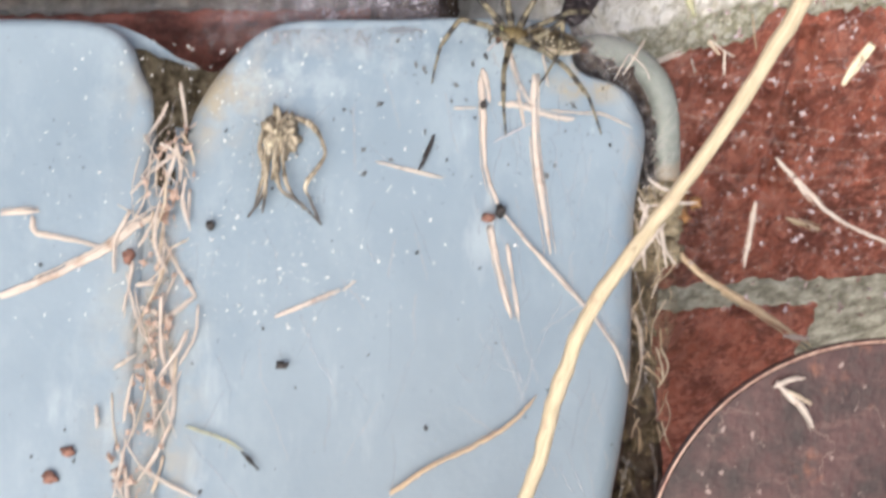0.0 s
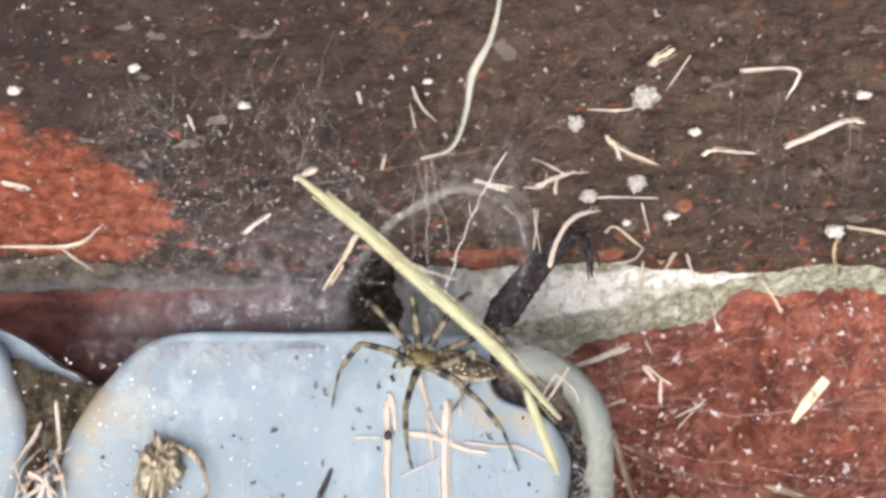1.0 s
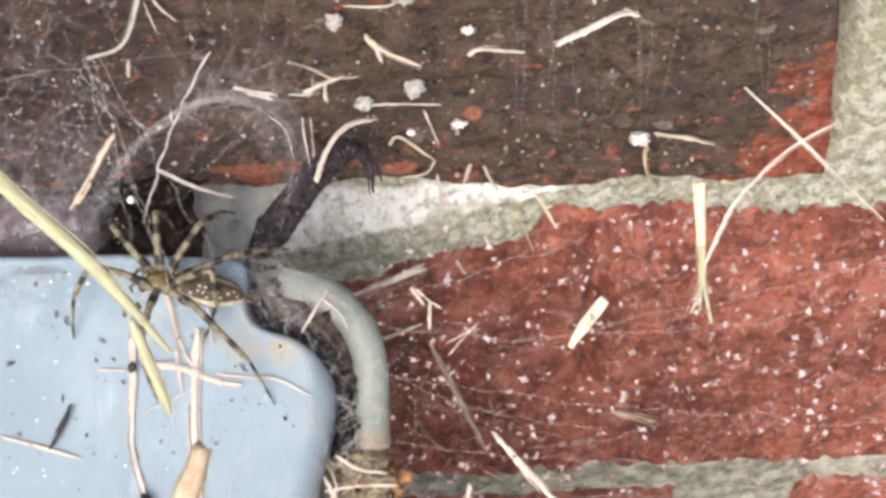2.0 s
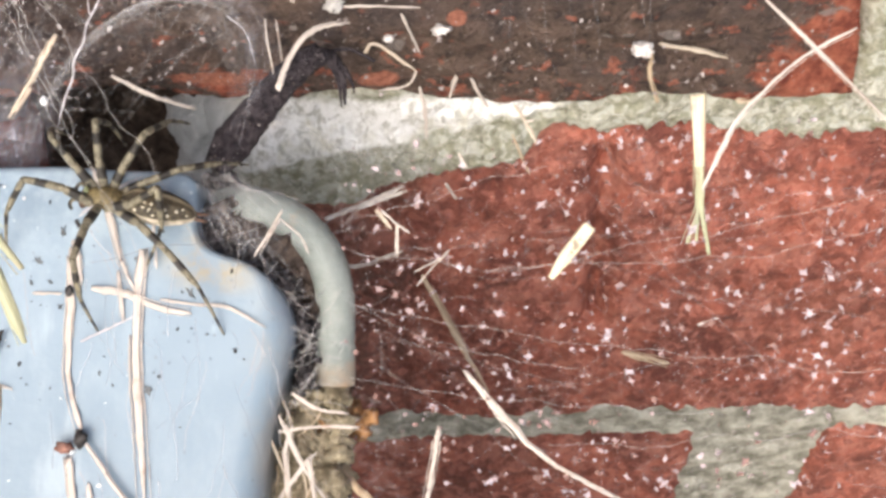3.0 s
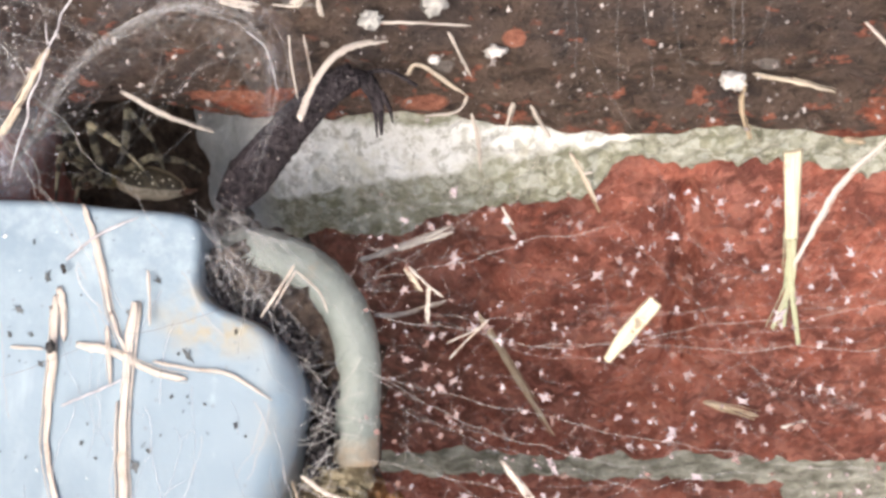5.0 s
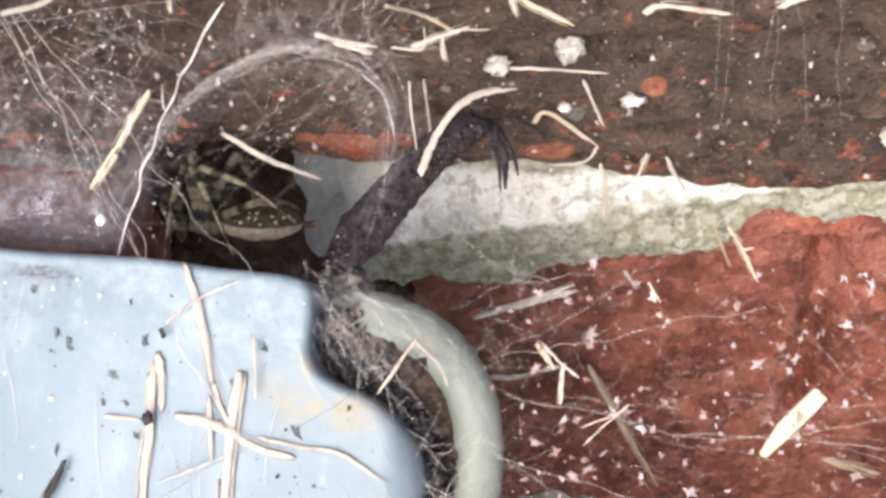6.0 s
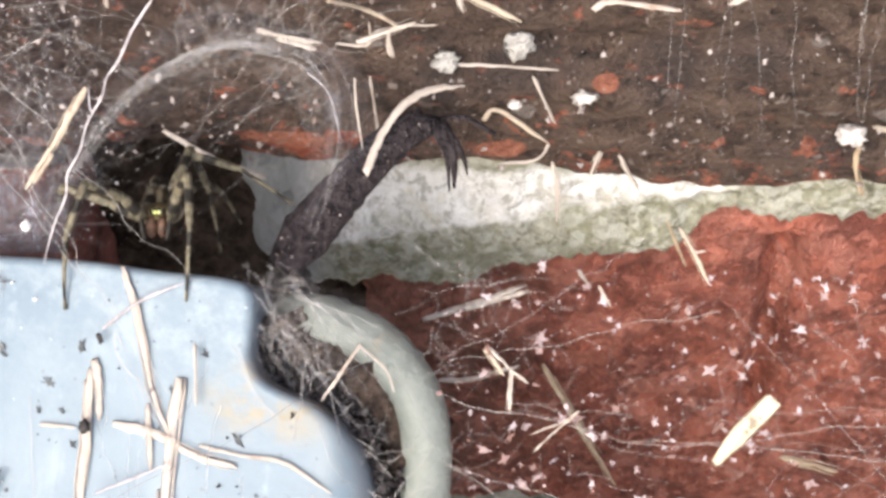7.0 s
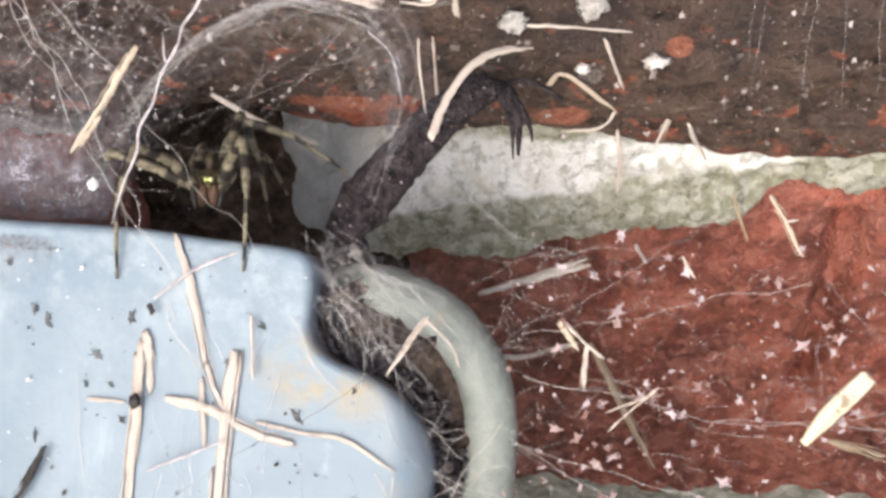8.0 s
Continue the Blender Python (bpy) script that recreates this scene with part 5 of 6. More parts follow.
for k in range(330):
    x, z = rng.uniform(-8.5, -3.2), rng.uniform(1.0, 6.0)
    d = Vector((rng.gauss(0.3, 0.7), rng.gauss(0, 0.2), rng.gauss(0.5, 0.8)))
    p = Vector((x, min(-0.5 - 0.9 * max(0, 1 - abs(x + 4) / 4) * rng.random(), wall_y(x, z) - 0.4), z))
    q = p + d
    q.z = max(q.z, 1.1)
    q.y = min(q.y, wall_y(q.x, q.z) - 0.2)
    loose.wander(p, q, rng.uniform(0.002, 0.0045), 0, 0.2, 9, k * 1.3)
for k in range(9):
    p = rng.choice(rim[3:])
    q = Vector((rng.uniform(-3.6, -1.0), rng.uniform(0.2, 1.2), rng.choice((rng.uniform(2.0, 2.4), rng.uniform(0.9, 1.4)))))
    loose.wander(p, q, 0.0035, 0, 0.12, 8, k)
for k in range(18):
    first = rng.randint(0, 26)
    last = min(len(rim) - 1, first + rng.randint(10, 26))
    off = Vector((rng.gauss(0, 0.03), rng.gauss(0, 0.06), rng.gauss(0, 0.03)))
    bow = rng.uniform(-0.07, 0.05)
    run = last - first
    loose.add([p + off + Vector((-bow, 0, bow)) * math.sin(math.pi * i / run) + Vector((noise.noise(p * 2.1 + off * 40), 0, noise.noise(p * 2.1 - off * 40))) * 0.05 for i, p in enumerate(rim[first:last])], rng.uniform(0.0025, 0.005))
for k in range(4):
    strong.wander((-1.15 + rng.gauss(0, 0.12), -8.8, 4.82), (-1.25 + rng.gauss(0, 0.3), -2.75 - rng.random(), rng.uniform(-0.3, 0.9)), rng.uniform(0.0025, 0.0045), 0, 0.22, 24, 40 + k * 1.7)
silk_part("fine_threads", loose.mesh("fine_threads", FINE))
silk_part("guy_threads", strong.mesh("guy_threads", THREAD))


def film(name, rows, material):
    bm = bmesh.new()
    grid = [[bm.verts.new(p * CM) for p in row] for row in rows]
    for a, b in zip(grid, grid[1:]):
        for k in range(len(a) - 1):
            bm.faces.new((a[k], a[k + 1], b[k + 1], b[k]))
    ob = part(name, bm, material, web)
    ob.modifiers.new("thickness", "SOLIDIFY").thickness = 0.00004
    return ob


# silk tube from the mouth back into the gap
centre = Vector((-2.4, 1.6, 1.7))
tubes = []
for k in range(9):
    t = k / 8
    tubes.append([p.lerp(centre + (p - Vector((-1.8, -1.0, 2.6))) * Vector((0.62, 0, 0.38)).length * 0.8, t**0.8) for p in rim])
film("funnel", tubes[:4], silk("funnel_silk", 0.3, (0.5, 0.48, 0.5)))
veil = []
for k in range(6):
    s = k / 5 - 0.12
    veil.append([p + (p - Vector((-1.8, -1.0, 2.4))) * 0.42 * s + Vector((0, 0.72 * max(0.0, s), 0)) for p in rim])
for row in veil:
    for p in row:
        p.z = max(p.z, 1.1)
        p.y = min(p.y, wall_y(p.x, p.z) - 0.3)
film("veil", veil, silk("veil_silk", 0.36, (0.42, 0.40, 0.45), True, None, (-1.8, 2.4, 2.25, 1.9)))
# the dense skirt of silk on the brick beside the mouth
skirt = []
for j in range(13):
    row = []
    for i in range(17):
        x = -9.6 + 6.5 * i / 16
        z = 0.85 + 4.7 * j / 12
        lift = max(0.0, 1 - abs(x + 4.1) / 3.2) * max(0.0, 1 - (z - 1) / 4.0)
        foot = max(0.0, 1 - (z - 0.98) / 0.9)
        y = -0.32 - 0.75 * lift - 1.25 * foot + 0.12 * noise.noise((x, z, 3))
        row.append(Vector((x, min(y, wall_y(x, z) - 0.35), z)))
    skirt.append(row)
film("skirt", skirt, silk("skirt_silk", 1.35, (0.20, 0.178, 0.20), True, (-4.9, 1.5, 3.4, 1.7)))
patch = []
for j in range(13):
    patch.append([Vector((-1.0 + 3.3 * i / 12, -1.75 - 0.38 * math.sin(i * 0.26) - 0.1 * max(0, 6 - j) + 0.12 * noise.noise((i, j, 1)), -2.4 + 3.6 * j / 12 - 0.03 * i)) for i in range(13)])
seam_rows = [[Vector((seam_x(-1.2 - 0.75 * j) - 0.05 + (i - 3) * 0.2 + 0.25 * math.sin(j * 0.5), panel_y(-1.2 - 0.75 * j) - 0.12 - 0.1 * noise.noise((i, j, 7)), -1.2 - 0.75 * j)) for i in range(7)] for j in range(13)]
film("seam_silk", seam_rows, silk("seam_silk", 0.8, (0.40, 0.34, 0.28), True, (-10.0, -5.5, 0.6, 2.9)))
edge_rows = []
for j in range(15):
    z = -2.9 - 0.5 * j
    edge_rows.append([Vector((1.0 - 0.05 * j + 0.24 * i + 0.12 * math.sin(j * 1.3), panel_y(z) * 0.42 - 1.0 - 0.25 * math.sin(i * 0.6) + 0.2 * noise.noise((i, j, 9)), z + 0.1 * noise.noise((i, j, 4)))) for i in range(7)])
film("edge_silk", edge_rows, silk("edge_silk", 1.15, (0.27, 0.215, 0.145), True, (1.45, -6.0, 0.75, 3.6)))
lip_rows = []
for j in range(9):
    t = j / 8
    z = 0.15 + 1.5 * t
    lip_rows.append([Vector((-9.3 + 5.6 * i / 14, (panel_y(z) - 0.05) if t < 0.6 else panel_y(1.05) - 0.05 + (t - 0.6) * 3.2, (z if t < 0.6 else 1.05 + 0.55 * (t - 0.6)) + 0.07 * noise.noise((i, j, 2)))) for i in range(15)])
film("lip_silk", lip_rows, silk("lip_silk", 1.6, (0.33, 0.325, 0.36), True, (-5.6, 1.15, 2.8, 0.7)))
curtain = [[Vector((-9.6 + 0.42 * i, -1.45 + 0.35 * j / 8 + 0.12 * noise.noise((i * 0.6, j * 0.6, 8)), 1.1 + 0.13 * j + 0.05 * noise.noise((i, 3, 1)))) for i in range(16)] for j in range(9)]
film("curtain", curtain, silk("curtain_silk", 2.3, (0.31, 0.295, 0.345), True, (-5.2, 1.35, 2.8, 0.75)))
film("corner_patch", patch, silk("corner_silk", 0.22, (0.42, 0.40, 0.43), True, (0.35, 0.1, 0.95, 1.1)))


# ---- dust ----
def flecks(name, n, place, size, material, label, flat=0.25, seed=1):
    r = random.Random(seed)
    verts, faces = [], []
    for _ in range(n):
        p, s = place(r), size(r)
        turn = Euler((r.uniform(-0.5, 0.5), r.uniform(0, 6.28), r.uniform(-0.5, 0.5))).to_matrix()
        torn = s > 0.022
        base, sides = len(verts), r.choice((8, 8, 10, 12)) if torn else r.choice((4, 5, 5, 6, 7))
        long = r.uniform(0.45, 0.95)
        for layer in (-1, 1):
            for a in range(sides):
                q = s * (r.uniform(0.7, 1.5) if a % 2 else r.uniform(0.3, 0.65)) if torn else s * r.uniform(0.75, 1.15)
                if layer < 0:
                    verts.append((p + turn @ Vector((q * math.cos(6.283 * a / sides), -flat * s, q * long * math.sin(6.283 * a / sides)))) * CM)
                else:
                    verts.append(verts[base + a] + turn @ Vector((0, 2 * flat * s, 0)) * CM)
        for a in range(sides):
            b = (a + 1) % sides
            faces.append((base + a, base + b, base + sides + b, base + sides + a))
        faces.append(tuple(range(base, base + sides))[::-1])
        faces.append(tuple(range(base + sides, base + 2 * sides)))
    me = bpy.data.meshes.new(name)
    me.from_pydata([tuple(v) for v in verts], [], faces)
    me.materials.append(material)
    return tagged(new(name, me), label, "dust", kind="stuff")


def dust_mat():
    m = Mat("dust_flecks", 0.9, 0.2)
    c = m.mix(m.ramp(m.island(), 0, 1), (0.16, 0.12, 0.105), (0.46, 0.41, 0.40))
    m.colour(c)
    return m.m


def web_flake_mat():
    m = Mat("web_flakes", 0.8, 0.3)
    c = m.mix(m.ramp(m.island(), 0, 1), (0.27, 0.155, 0.135), (0.52, 0.445, 0.48))
    m.colour(c)
    m.link(m.ramp(m.noise(520, 4, 0.7), 0.36, 0.56, 0.25, 0.9), m.b.inputs["Alpha"])
    return m.m


DUST, FLAKE = dust_mat(), web_flake_mat()
SPOT = plain("dropping", (0.05, 0.055, 0.06), (0.16, 0.17, 0.18), 500, 0.8, 0.2)
flecks("brick_dust", 2300, lambda r: (lambda x, z: Vector((x, wall_y(x, z) - 0.25 - 0.3 * r.random(), z)))(r.uniform(-13, 11.3), 2.15 + 6.0 * r.random() ** 1.2), lambda r: 0.01 + 0.06 * r.random() ** 6, DUST, "pale dust flecks caught on the dark brick", 0.3, 3)
flecks("silk_dust", 700, lambda r: (lambda x, z: Vector((x, min(-0.5 - 0.8 * r.random(), wall_y(x, z) - 0.4), z)))(r.uniform(-8, -2.4), r.uniform(1.15, 5.0)), lambda r: 0.008 + 0.024 * r.random() ** 5, plain("silk_speck", (0.26, 0.24, 0.255), (0.60, 0.57, 0.60), 300, 0.9, 0.2), "pale dust specks in the silk beside the funnel", 0.4, 4)
def on_sheet(r):
    x = 2.4 + 11.5 * r.random() ** 0.75
    return Vector((x, web_y(x) + r.gauss(0, 0.25), r.uniform(-6.5, 1.5) + 0.05 * x))


flecks("web_flecks", 2700, on_sheet, lambda r: 0.010 + 0.095 * r.random() ** 3.4, FLAKE, "torn pale flakes hanging in the loose web", 0.12, 6)
flecks("twig_dust", 70, lambda r: (lambda t: Vector((-0.2 + 1.9 * t + r.gauss(0, 0.12), -1.3 + 0.9 * t, 1.0 + 2.05 * t + r.gauss(0, 0.1))))(r.random()), lambda r: 0.008 + 0.016 * r.random() ** 2, DUST, "pale dust specks on the black twig", 0.4, 15)
flecks("panel_spots", 60, lambda r: (lambda x, z: Vector((x, panel_y(z) - 0.02, z)))(r.uniform(-5.5, 0.2), r.uniform(-2.6, 0.7)), lambda r: 0.02 + 0.1 * r.random() ** 2.5, SPOT, "dark droppings spotted over the panel", 0.06, 17)
flecks("panel_specks", 190, lambda r: (lambda x, z: Vector((x, panel_y(z) - 0.03, z)))(r.uniform(-13, 1.0), r.uniform(-10, 0.8)), lambda r: 0.012 + 0.05 * r.random() ** 4, BLACK, "small black dirt specks on the panel", 0.3, 7)
flecks("panel_dust", 800, lambda r: (lambda x, z: Vector((x, panel_y(z) - 0.04, z)))(r.gauss(-8.0, 2.2), r.uniform(-6, 0.9)), lambda r: 0.009 + 0.042 * r.random() ** 4, WHITE, "white dust specks on the panel", 0.12, 8)
flecks("seam_crumbs", 240, lambda r: (lambda z: Vector((seam_x(z) - 0.05 + r.gauss(0, 0.28), panel_y(z) - 0.12 - 0.1 * r.random(), z)))(-1.2 - 9.5 * r.random()), lambda r: 0.02 + 0.13 * r.random() ** 3, plain("seam_crumb", (0.22, 0.14, 0.11), (0.58, 0.46, 0.40), 300, 0.9, 0.2), "brown and pinkish crumbs in the seam straw", 0.3, 23)
flecks("crumbs", 900, lambda r: (lambda t: Vector((float(np.interp(t, (0, 0.2, 0.4, 0.6, 0.8, 1), (-0.25, -0.05, 0.65, 1.3, 1.58, 1.58))) + r.gauss(0, 0.13), -1.85 - 0.2 * t + r.uniform(-0.25, 0.25), float(np.interp(t, (0, 0.2, 0.4, 0.6, 0.8, 1), (0.3, -0.25, -0.52, -0.95, -1.7, -2.9))) + r.gauss(0, 0.12))))(r.random()), lambda r: 0.03 + 0.06 * r.random(), plain("dark_crumb", (0.018, 0.016, 0.018), (0.10, 0.09, 0.095), 600, 0.85, 0.2, 0.9, 0.0006), "black crumbs packed in the groove beside the panel", 0.8, 9)

# ---- the spider ----
def spider_mat(name, low, high, band=None):
    m = Mat(name, 0.55, 0.4)
    n = m.noise(900, 4, 0.7)
    c = m.mix(m.ramp(n, 0.3, 0.7), low, high)
    if band:
        wave = m.node("ShaderNodeTexWave", Scale=52.0, Distortion=1.2, Detail=2.0)
        wave.bands_direction = "X"
        m.link(m.co, wave.inputs["Vector"])
        c = m.mix(m.ramp(wave.outputs["Fac"], 0.66, 0.88), c, band)
    m.colour(c)
    return m.bump(n, 0.5, 0.0003)


def abdomen_mat():
    m = Mat("abdomen_skin", 0.6, 0.35)
    n = m.noise(800, 4, 0.7)
    flank = m.mix(m.ramp(n, 0.3, 0.7), (0.30, 0.255, 0.19), (0.62, 0.55, 0.44))
    back = m.mix(m.ramp(n, 0.35, 0.7), (0.025, 0.02, 0.013), (0.10, 0.08, 0.05))
    y = m.math("ABSOLUTE", m.math("ADD", m.axis("Y"), m.math("MULTIPLY", m.noise(500, 2), 0.0006)))
    top = m.ramp(m.axis("Z"), 0.0005, 0.0010)
    c = m.mix(top, flank, back)
    stripe = m.math("MULTIPLY", m.ramp(y, 0.0005, 0.0003), top)
    c = m.mix(stripe, c, (0.24, 0.20, 0.13))
    dots = m.math("MULTIPLY", m.ramp(m.cells(900), 0.28, 0.2), m.math("MULTIPLY", m.ramp(y, 0.0010, 0.0014), m.ramp(m.axis("Z"), 0.001, 0.0014)))
    c = m.mix(dots, c, (0.5, 0.46, 0.36))
    m.colour(c)
    return m.bump(n, 0.5, 0.0003)


CARAPACE = spider_mat("carapace_skin", (0.06, 0.045, 0.022), (0.24, 0.19, 0.09))
LEGSKIN = spider_mat("leg_skin", (0.088, 0.077, 0.052), (0.235, 0.21, 0.148), (0.02, 0.017, 0.014))
ABDOMEN = abdomen_mat()
FANG = spider_mat("fang_skin", (0.045, 0.026, 0.018), (0.13, 0.07, 0.045))
# the front eyes' glint is painted in as a bright yellow-green
EYE_GLINT = plain("eye_glint", (0.55, 0.62, 0.2), (0.85, 0.9, 0.5), 800, 0.1, 0.8, 0.0)
EYEDARK = plain("eye_dark", (0.01, 0.01, 0.008), (0.03, 0.03, 0.02), 800, 0.08, 0.8, 0.0)

spider = empty("spider", "olive brown grass spider with banded legs and striped back", "spider")


def body_part(name, at, size, material, seed, taper=0.0, rough=0.08, parent=None, label=""):
    bm = bmesh.new()
    made = lump(bm, (0, 0, 0), [v * CM for v in size], rough, seed, 4, 1.5)
    for v in made:
        f = 1 - taper * (v.co.x / (size[0] * CM))
        v.co.y *= f
        v.co.z *= f
    bmesh.ops.translate(bm, verts=made, vec=cm(*at))
    return part(name, bm, material, parent or spider, label)


head = body_part("cephalothorax", (0.30, 0, 0.02), (0.36, 0.235, 0.17), CARAPACE, 3, 0.22)
belly = body_part("abdomen", (-0.62, 0, 0.06), (0.66, 0.33, 0.29), ABDOMEN, 5, -0.12, label="tan abdomen with a dark striped back")
for side in (-1, 1):
    bm = bmesh.new()
    tube(bm, curve_points([cm(-1.2, side * 0.05, 0.02), cm(-1.36, side * 0.07, 0.03), cm(-1.48, side * 0.09, 0.05)], 3), lambda t: CM * (0.05 - 0.03 * t), 7)
    part("spinneret", bm, FANG, belly)
    bm = bmesh.new()
    lump(bm, cm(0.66, side * 0.075, -0.10), (0.0008, 0.0008, 0.0016), 0.1, 1.0, 3)
    part("chelicera", bm, FANG, head)
    bm = bmesh.new()
    tube(bm, curve_points([cm(0.6, side * 0.15, -0.02), cm(0.78, side * 0.2, 0.03), cm(0.86, side * 0.18, -0.12), cm(0.84, side * 0.15, -0.26)], 5), lambda t: CM * 0.042 * (1 - 0.3 * t), 8)
    part("pedipalp", bm, LEGSKIN, head)
    for dy, dz, r, mat in ((0.03, 0.105, 0.034, EYE_GLINT), (0.085, 0.10, 0.02, EYEDARK), (0.035, 0.15, 0.018, EYEDARK), (0.1, 0.145, 0.018, EYEDARK)):
        bm = bmesh.new()
        lump(bm, cm(0.635 - 0.25 * (dz - 0.1), side * dy, dz), (r * CM, r * CM, r * CM), 0.0, 0.0, 2)
        part("eye", bm, mat, head)

# legs: hips along the head, an upper and a lower piece each
UPPER, LOWER = 1.2, 1.75
HIPS = {}
for side in (-1, 1):
    for k, (hx, hy) in enumerate(((0.48, 0.17), (0.36, 0.21), (0.24, 0.21), (0.10, 0.17))):
        HIPS[side, k] = Vector((hx, side * hy, -0.02))


def leg_mesh(name, length, r0, r1, kink):
    bm = bmesh.new()
    bend = lambda t: kink * (t / 0.45 if t < 0.45 else (1 - t) / 0.55) ** 0.8
    pts = [cm(length * t, 0, bend(t)) for t in (0, 0.2, 0.38, 0.45, 0.52, 0.75, 1.0)]
    joint = lambda t: 1 + 0.2 * math.sin(math.pi * min(1, t / 0.45)) - 0.22 * math.exp(-(((t - 0.45) / 0.05) ** 2)) if t < 0.5 else 1 + 0.12 * math.sin(math.pi * (t - 0.45) / 0.55) - 0.22 * math.exp(-(((t - 0.45) / 0.05) ** 2))
    tube(bm, curve_points(pts, 5), lambda t: CM * (r0 + (r1 - r0) * t) * joint(t), 9, 1.0, 0.15, length)
    rng = random.Random(int(length * 100))
    for _ in range(34):
        t = rng.random()
        a = rng.uniform(0, 6.28)
        p = cm(length * t, 0, bend(t))
        d = Vector((0.5, math.cos(a), math.sin(a))) * CM * rng.uniform(0.06, 0.1)
        tube(bm, [p, p + d], lambda s: CM * 0.005 * (1 - 0.7 * s), 3, 1, 0, 0, False)
    return finish(name, bm, LEGSKIN)


UPPER_MESH = leg_mesh("leg", UPPER, 0.078, 0.06, 0.1)
LOWER_MESH = leg_mesh("lower_leg", LOWER, 0.058, 0.018, 0.17)
LEGS = {}
for key in HIPS:
    up = new("leg", UPPER_MESH)
    up.parent = spider
    low = new("lower_leg", LOWER_MESH)
    low.parent = up
    LEGS[key] = (up, low)


def facing(at, ahead, up):
    """The pose of a thing whose x points ahead and whose z points up (centimetres)."""
    x = Vector(ahead).normalized()
    y = Vector(up).cross(x).normalized()
    z = x.cross(y)
    m = Matrix((x, y, z)).transposed().to_4x4()
    m.translation = Vector(at) * CM
    return m


def leg_pose(body, key, foot, pole):
    """Upper and lower poses that bring a foot (world, centimetres) to its place."""
    hip = HIPS[key] * CM
    goal = body.inverted() @ (Vector(foot) * CM)
    bend = body.to_3x3().inverted() @ Vector(pole)
    d = goal - hip
    far = min(max(d.length, 0.6 * CM), (UPPER + LOWER) * 0.985 * CM)
    way = d.normalized()
    a, b = UPPER * CM, LOWER * CM
    along = (a * a - b * b + far * far) / (2 * far)
    rise = math.sqrt(max(a * a - along * along, 1e-10))
    side = (bend - way * bend.dot(way)).normalized()
    knee = hip + way * along + side * rise
    tip = hip + way * far

    def bone(p, q):
        x = (q - p).normalized()
        y = side.cross(x).normalized()
        m = Matrix((x, y, x.cross(y))).transposed().to_4x4()
        m.translation = p
        return m

    first = bone(hip, knee)
    return first, first.inverted() @ bone(knee, tip)


def on_panel(x, z):
    return (x, panel_y(z) - 0.04, z)


# where it stands: body pose, and the feet of its left (-1) and right (+1) legs from front to back
STANCES = []
INSIDE = (0, 0.75, 0.65)


def stance(t, at, ahead, up, near_feet, far_feet, pole=(0, -0.45, 0.9)):
    knees = {key: pole if key[0] > 0 else (0, -0.9, 0.25) for key in HIPS}
    if pole == INSIDE:
        knees = {key: pole for key in HIPS} | {(-1, 0): (-0.45, -0.75, 0.5), (-1, 1): (-0.8, -0.5, 0.5), (1, 0): (0.5, -0.7, 0.6)}
    STANCES.append((t, facing(at, ahead, up), {(1, k): f for k, f in enumerate(near_feet)} | {(-1, k): f for k, f in enumerate(far_feet)}, knees))


REST = dict(near_feet=(on_panel(-3.5, -0.38), on_panel(-1.8, -1.6), on_panel(-1.0, -0.5), on_panel(0.42, -1.66)), far_feet=((-2.85, -1.2, 1.66), (-1.75, -1.2, 1.45), (-0.55, -1.2, 1.85), (0.55, -1.3, 1.1)))
OUT = dict(ahead=(-1, -0.12, 0.24), up=(0.12, -0.55, 0.8))
stance(0.0, (-1.25, -3.0, 0.60), **OUT, **REST)
stance(1.2, (-1.27, -3.0, 0.60), **OUT, **REST)
stance(2.2, (-1.36, -3.0, 0.64), **OUT, **REST)
stance(2.8, (-1.32, -3.0, 0.64), **OUT, **REST)
stance(3.3, (-1.28, -3.0, 0.62), **OUT, **REST)
stance(3.4, (-1.38, -2.6, 0.78), (-0.9, 0.15, 0.4), (0.3, -0.6, 0.75), (on_panel(-2.95, 0.0), on_panel(-2.1, -1.3), on_panel(-1.1, -0.4), on_panel(0.3, -1.6)), ((-2.7, -0.9, 1.8), (-2.0, -0.4, 1.9), (-0.9, -0.3, 1.9), (0.3, -0.8, 1.1)))
stance(3.5, (-1.25, -1.75, 1.2), (-0.2, 0.6, 0.75), (0.25, -0.85, 0.5), (on_panel(-2.4, 0.3), on_panel(-2.15, -0.4), on_panel(-1.2, -0.3), on_panel(-0.1, -1.3)), ((-2.2, 0.6, 1.85), (-1.7, 0.8, 1.93), (-0.6, 0.2, 1.85), (-0.1, -0.6, 1.2)))
stance(3.535, (-1.3, -1.2, 1.35), (-0.9, 0.35, 0.35), (0.15, -0.6, 0.9), (on_panel(-2.3, 0.5), on_panel(-2.1, 0.3), on_panel(-1.4, 0.1), on_panel(-0.45, 0.6)), ((-2.7, 0.4, 1.7), (-2.3, 0.6, 1.7), (-1.1, 0.6, 1.6), (-0.5, 0.2, 1.4)))
stance(3.57, (-1.25, -0.9, 1.43), (-0.8, -0.75, 0.1), (0.1, -0.2, 1), (on_panel(-1.6, 0.5), on_panel(-1.0, 0.7), (-0.9, 0.2, 1.2), (-0.7, 0.6, 1.3)), ((-2.7, -0.4, 1.6), (-2.6, 0.4, 1.6), (-2.2, 0.9, 1.5), (-1.3, 1.0, 1.3)))
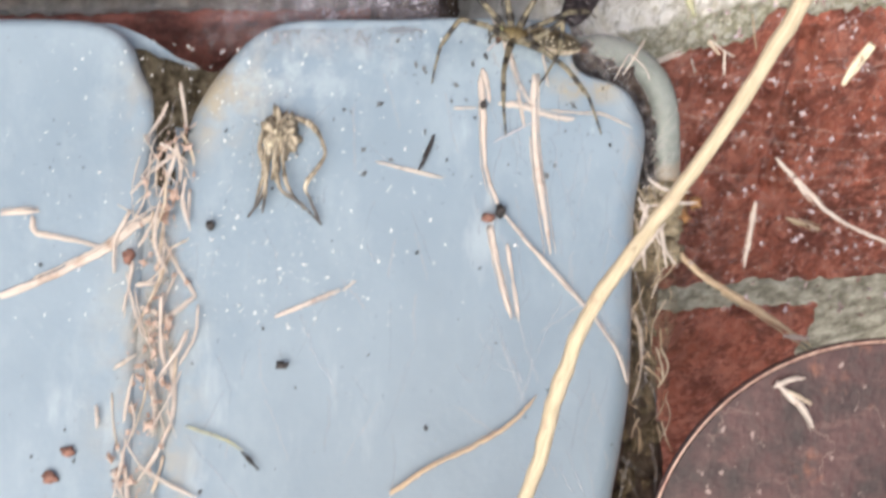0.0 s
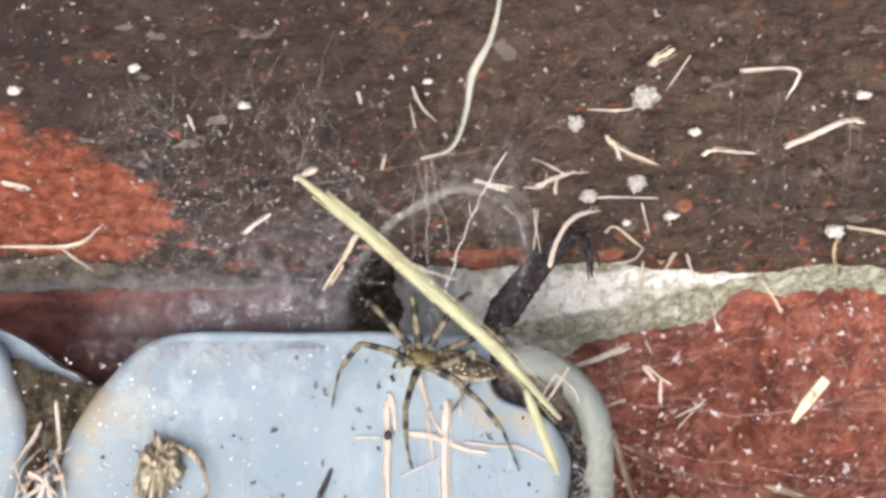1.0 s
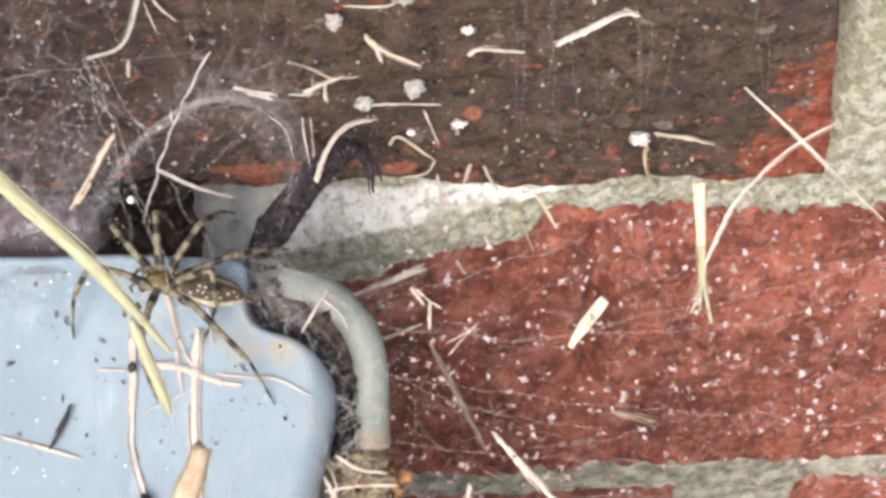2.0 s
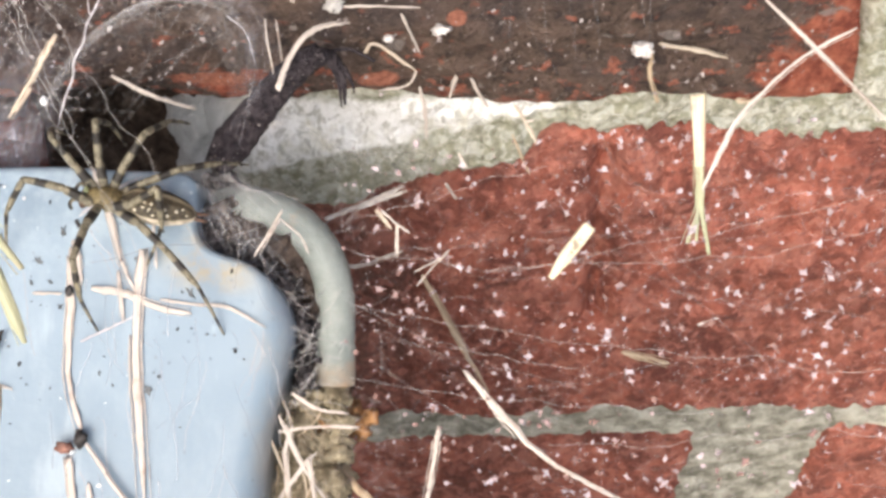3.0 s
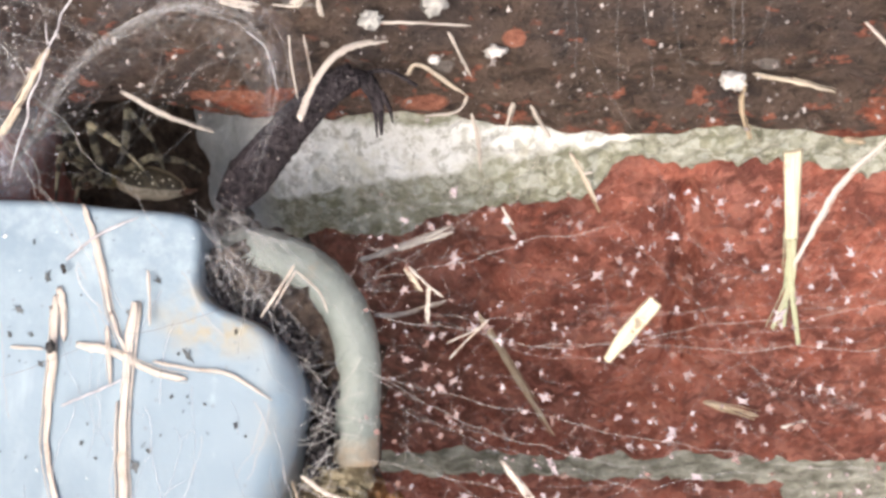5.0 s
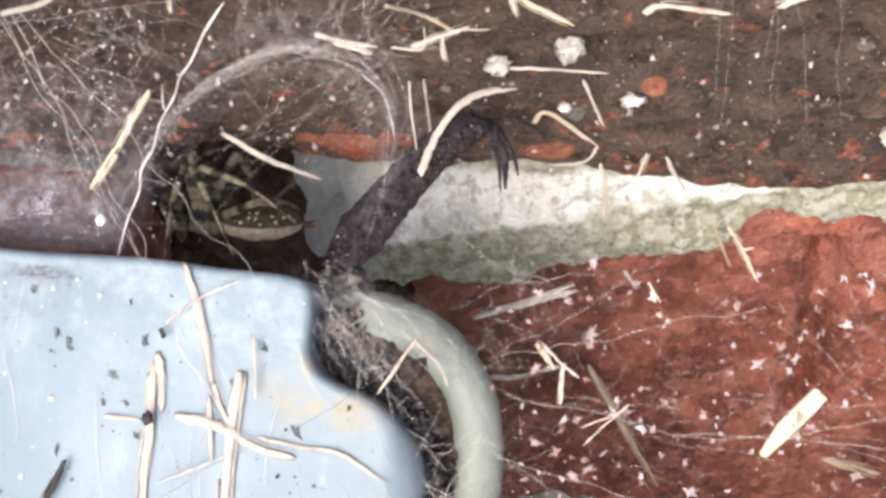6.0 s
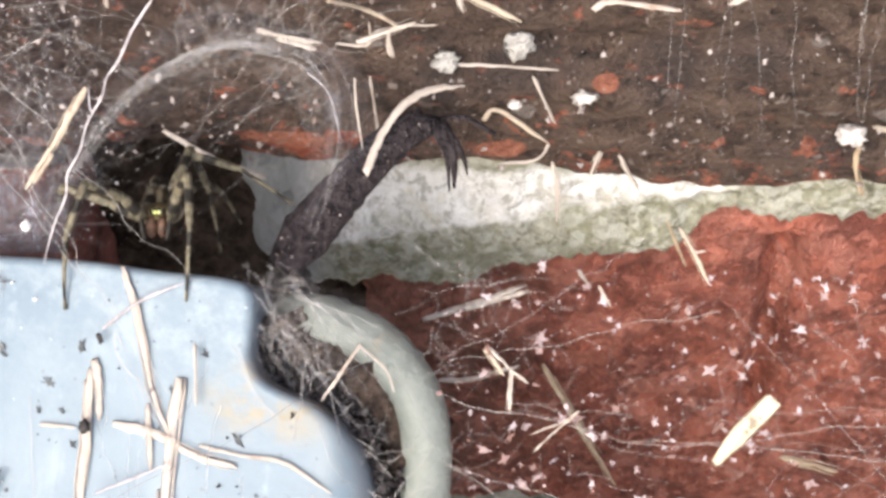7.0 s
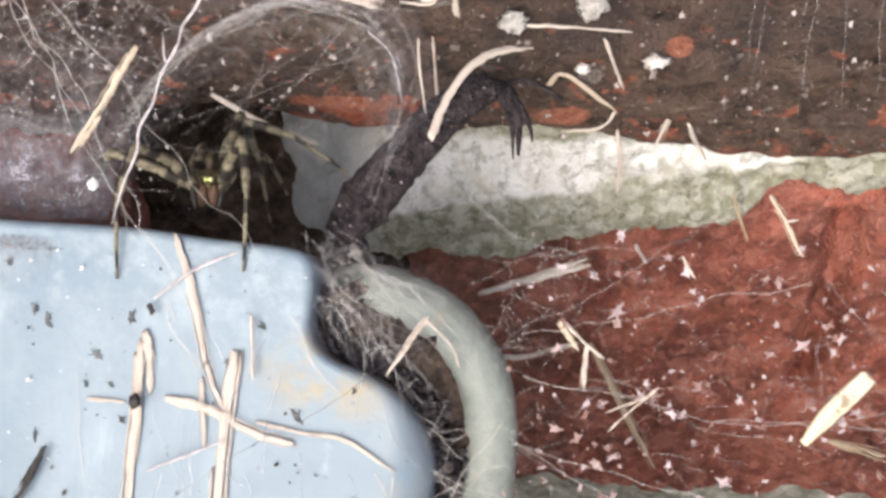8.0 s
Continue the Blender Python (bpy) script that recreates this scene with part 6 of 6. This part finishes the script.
stance(3.6, (-1.20, -0.75, 1.46), (0.2, -1, 0.0), (0.0, -0.1, 1), (on_panel(0.03, 0.88), (-0.4, -0.2, 1.05), (-0.8, 1.0, 1.2), (-1.1, 1.5, 1.1)), (on_panel(-1.44, 0.05), on_panel(-2.31, 0.93), (-3.1, 0.6, 1.5), (-2.9, 1.4, 1.2)), INSIDE)
stance(3.8, (-1.20, -0.75, 1.46), (0.2, -1, 0.0), (0.0, -0.1, 1), (on_panel(0.03, 0.88), (-0.4, -0.2, 1.05), (-0.8, 1.0, 1.2), (-1.1, 1.5, 1.1)), (on_panel(-1.44, 0.05), on_panel(-2.31, 0.93), (-3.1, 0.6, 1.5), (-2.9, 1.4, 1.2)), INSIDE)
stance(4.2, (-1.16, -0.75, 1.46), (0.2, -1, 0.0), (0.0, -0.1, 1), (on_panel(0.03, 0.88), (-0.4, -0.2, 1.05), (-0.8, 1.0, 1.2), (-1.1, 1.5, 1.1)), (on_panel(-1.44, 0.05), on_panel(-2.31, 0.93), (-3.1, 0.6, 1.5), (-2.9, 1.4, 1.2)), INSIDE)
stance(4.75, (-2.40, 0.50, 1.24), (-0.9, -0.2, 0.05), (0.0, -0.1, 1), (on_panel(-2.86, 0.99), on_panel(-1.83, 0.90), on_panel(-1.47, 1.00), (-1.18, -0.30, 1.08)), ((-3.81, 0.40, 1.50), (-3.60, 1.20, 1.22), (-2.80, 1.90, 1.03), (-1.76, 1.90, 1.21)))
stance(5.3, (-2.67, 0.75, 1.09), (-0.9, 0.25, 0.12), (0.05, -0.25, 1), ((-3.50, -0.60, 1.16), (-2.56, -1.30, 0.95), on_panel(-1.34, 0.96), (-1.31, -0.20, 1.44)), ((-3.71, 1.30, 1.50), (-3.34, 1.90, 1.33), (-2.38, 2.20, 1.16), (-1.61, 1.90, 1.25)))
stance(5.9, (-2.56, 0.75, 1.14), (-0.95, -0.1, 0.05), (0.05, -0.25, 1), ((-3.40, -0.60, 1.17), (-2.54, -1.30, 0.94), (-1.65, -0.80, 0.95), (-1.04, 0.00, 1.44)), ((-3.64, 1.30, 1.53), (-3.29, 1.90, 1.36), (-2.34, 2.20, 1.19), (-1.57, 1.90, 1.27)))
stance(6.1, (-2.60, 0.80, 1.18), (-0.7, -0.7, 0.0), (0.0, -0.2, 1), ((-3.23, -1.10, 1.12), (-2.36, -1.20, 0.99), (-1.56, -0.60, 1.00), (-1.04, 0.30, 1.49)), ((-3.82, 0.80, 1.49), (-3.64, 1.40, 1.31), (-2.94, 2.20, 1.15), (-1.91, 2.20, 1.24)))
stance(6.3, (-1.89, -0.55, 1.60), (0.28, -1, 0.04), (0.0, -0.05, 1), (on_panel(-1.31, 1.06), (-0.60, 0.20, 1.40), (-1.47, 0.40, 0.87), (-1.65, 1.90, 1.05)), ((-2.90, -1.20, 1.3), (-3.67, 0.00, 1.22), (-3.30, 1.20, 0.96), (-3.20, 2.10, 1.05)), INSIDE)
stance(6.5, (-1.86, -0.65, 1.65), (0.28, -1, 0.04), (0.0, -0.05, 1), (on_panel(-0.85, 0.93), (-0.42, 0.20, 1.45), (-1.51, 0.40, 0.87), (-1.69, 1.90, 1.04)), ((-2.86, -1.50, 1.3), (-3.70, 0.00, 1.22), (-3.33, 1.20, 0.96), (-3.23, 2.10, 1.04)), INSIDE)
stance(6.8, (-1.99, -0.70, 1.61), (0.28, -1, 0.04), (0.0, -0.05, 1), (on_panel(-1.01, 0.76), (-0.26, 0.20, 1.66), (-1.47, 0.40, 0.86), (-1.63, 1.90, 1.03)), (on_panel(-2.77, 0.54), (-3.66, 0.00, 1.21), (-3.28, 1.20, 0.94), (-3.18, 2.10, 1.02)), INSIDE)
stance(7.4, (-2.14, -0.70, 1.65), (0.28, -1, 0.04), (0.0, -0.05, 1), (on_panel(-1.11, 0.78), (-0.36, 0.20, 1.72), (-1.59, 0.40, 0.89), (-1.76, 1.90, 1.06)), (on_panel(-2.77, 0.56), (-3.80, 0.00, 1.24), (-3.42, 1.20, 0.97), (-3.33, 2.10, 1.06)), INSIDE)
stance(8.0, (-2.09, -0.70, 1.60), (0.28, -1, 0.04), (0.0, -0.05, 1), (on_panel(-1.07, 0.74), (-0.32, 0.20, 1.67), (-1.55, 0.40, 0.84), (-1.72, 1.90, 1.01)), (on_panel(-2.76, 0.54), (-3.76, 0.00, 1.19), (-3.38, 1.20, 0.92), (-3.28, 2.10, 1.01)), INSIDE)


# from the sheet's plan to the place before the wall
for ob in scene.objects:
    if ob.parent is None and ob not in (cam, sun, wall) and ob.name != "ground":
        ob.matrix_basis = SHEET @ ob.matrix_basis


def motions():
    walk(spider, [(t, placed(m)) for t, m, _, _ in STANCES])
    for key, (up, low) in LEGS.items():
        poses = [(t, leg_pose(m, key, feet[key], knees[key])) for t, m, feet, knees in STANCES]
        walk(up, [(t, p[0]) for t, p in poses])
        walk(low, [(t, p[1]) for t, p in poses])


motions()
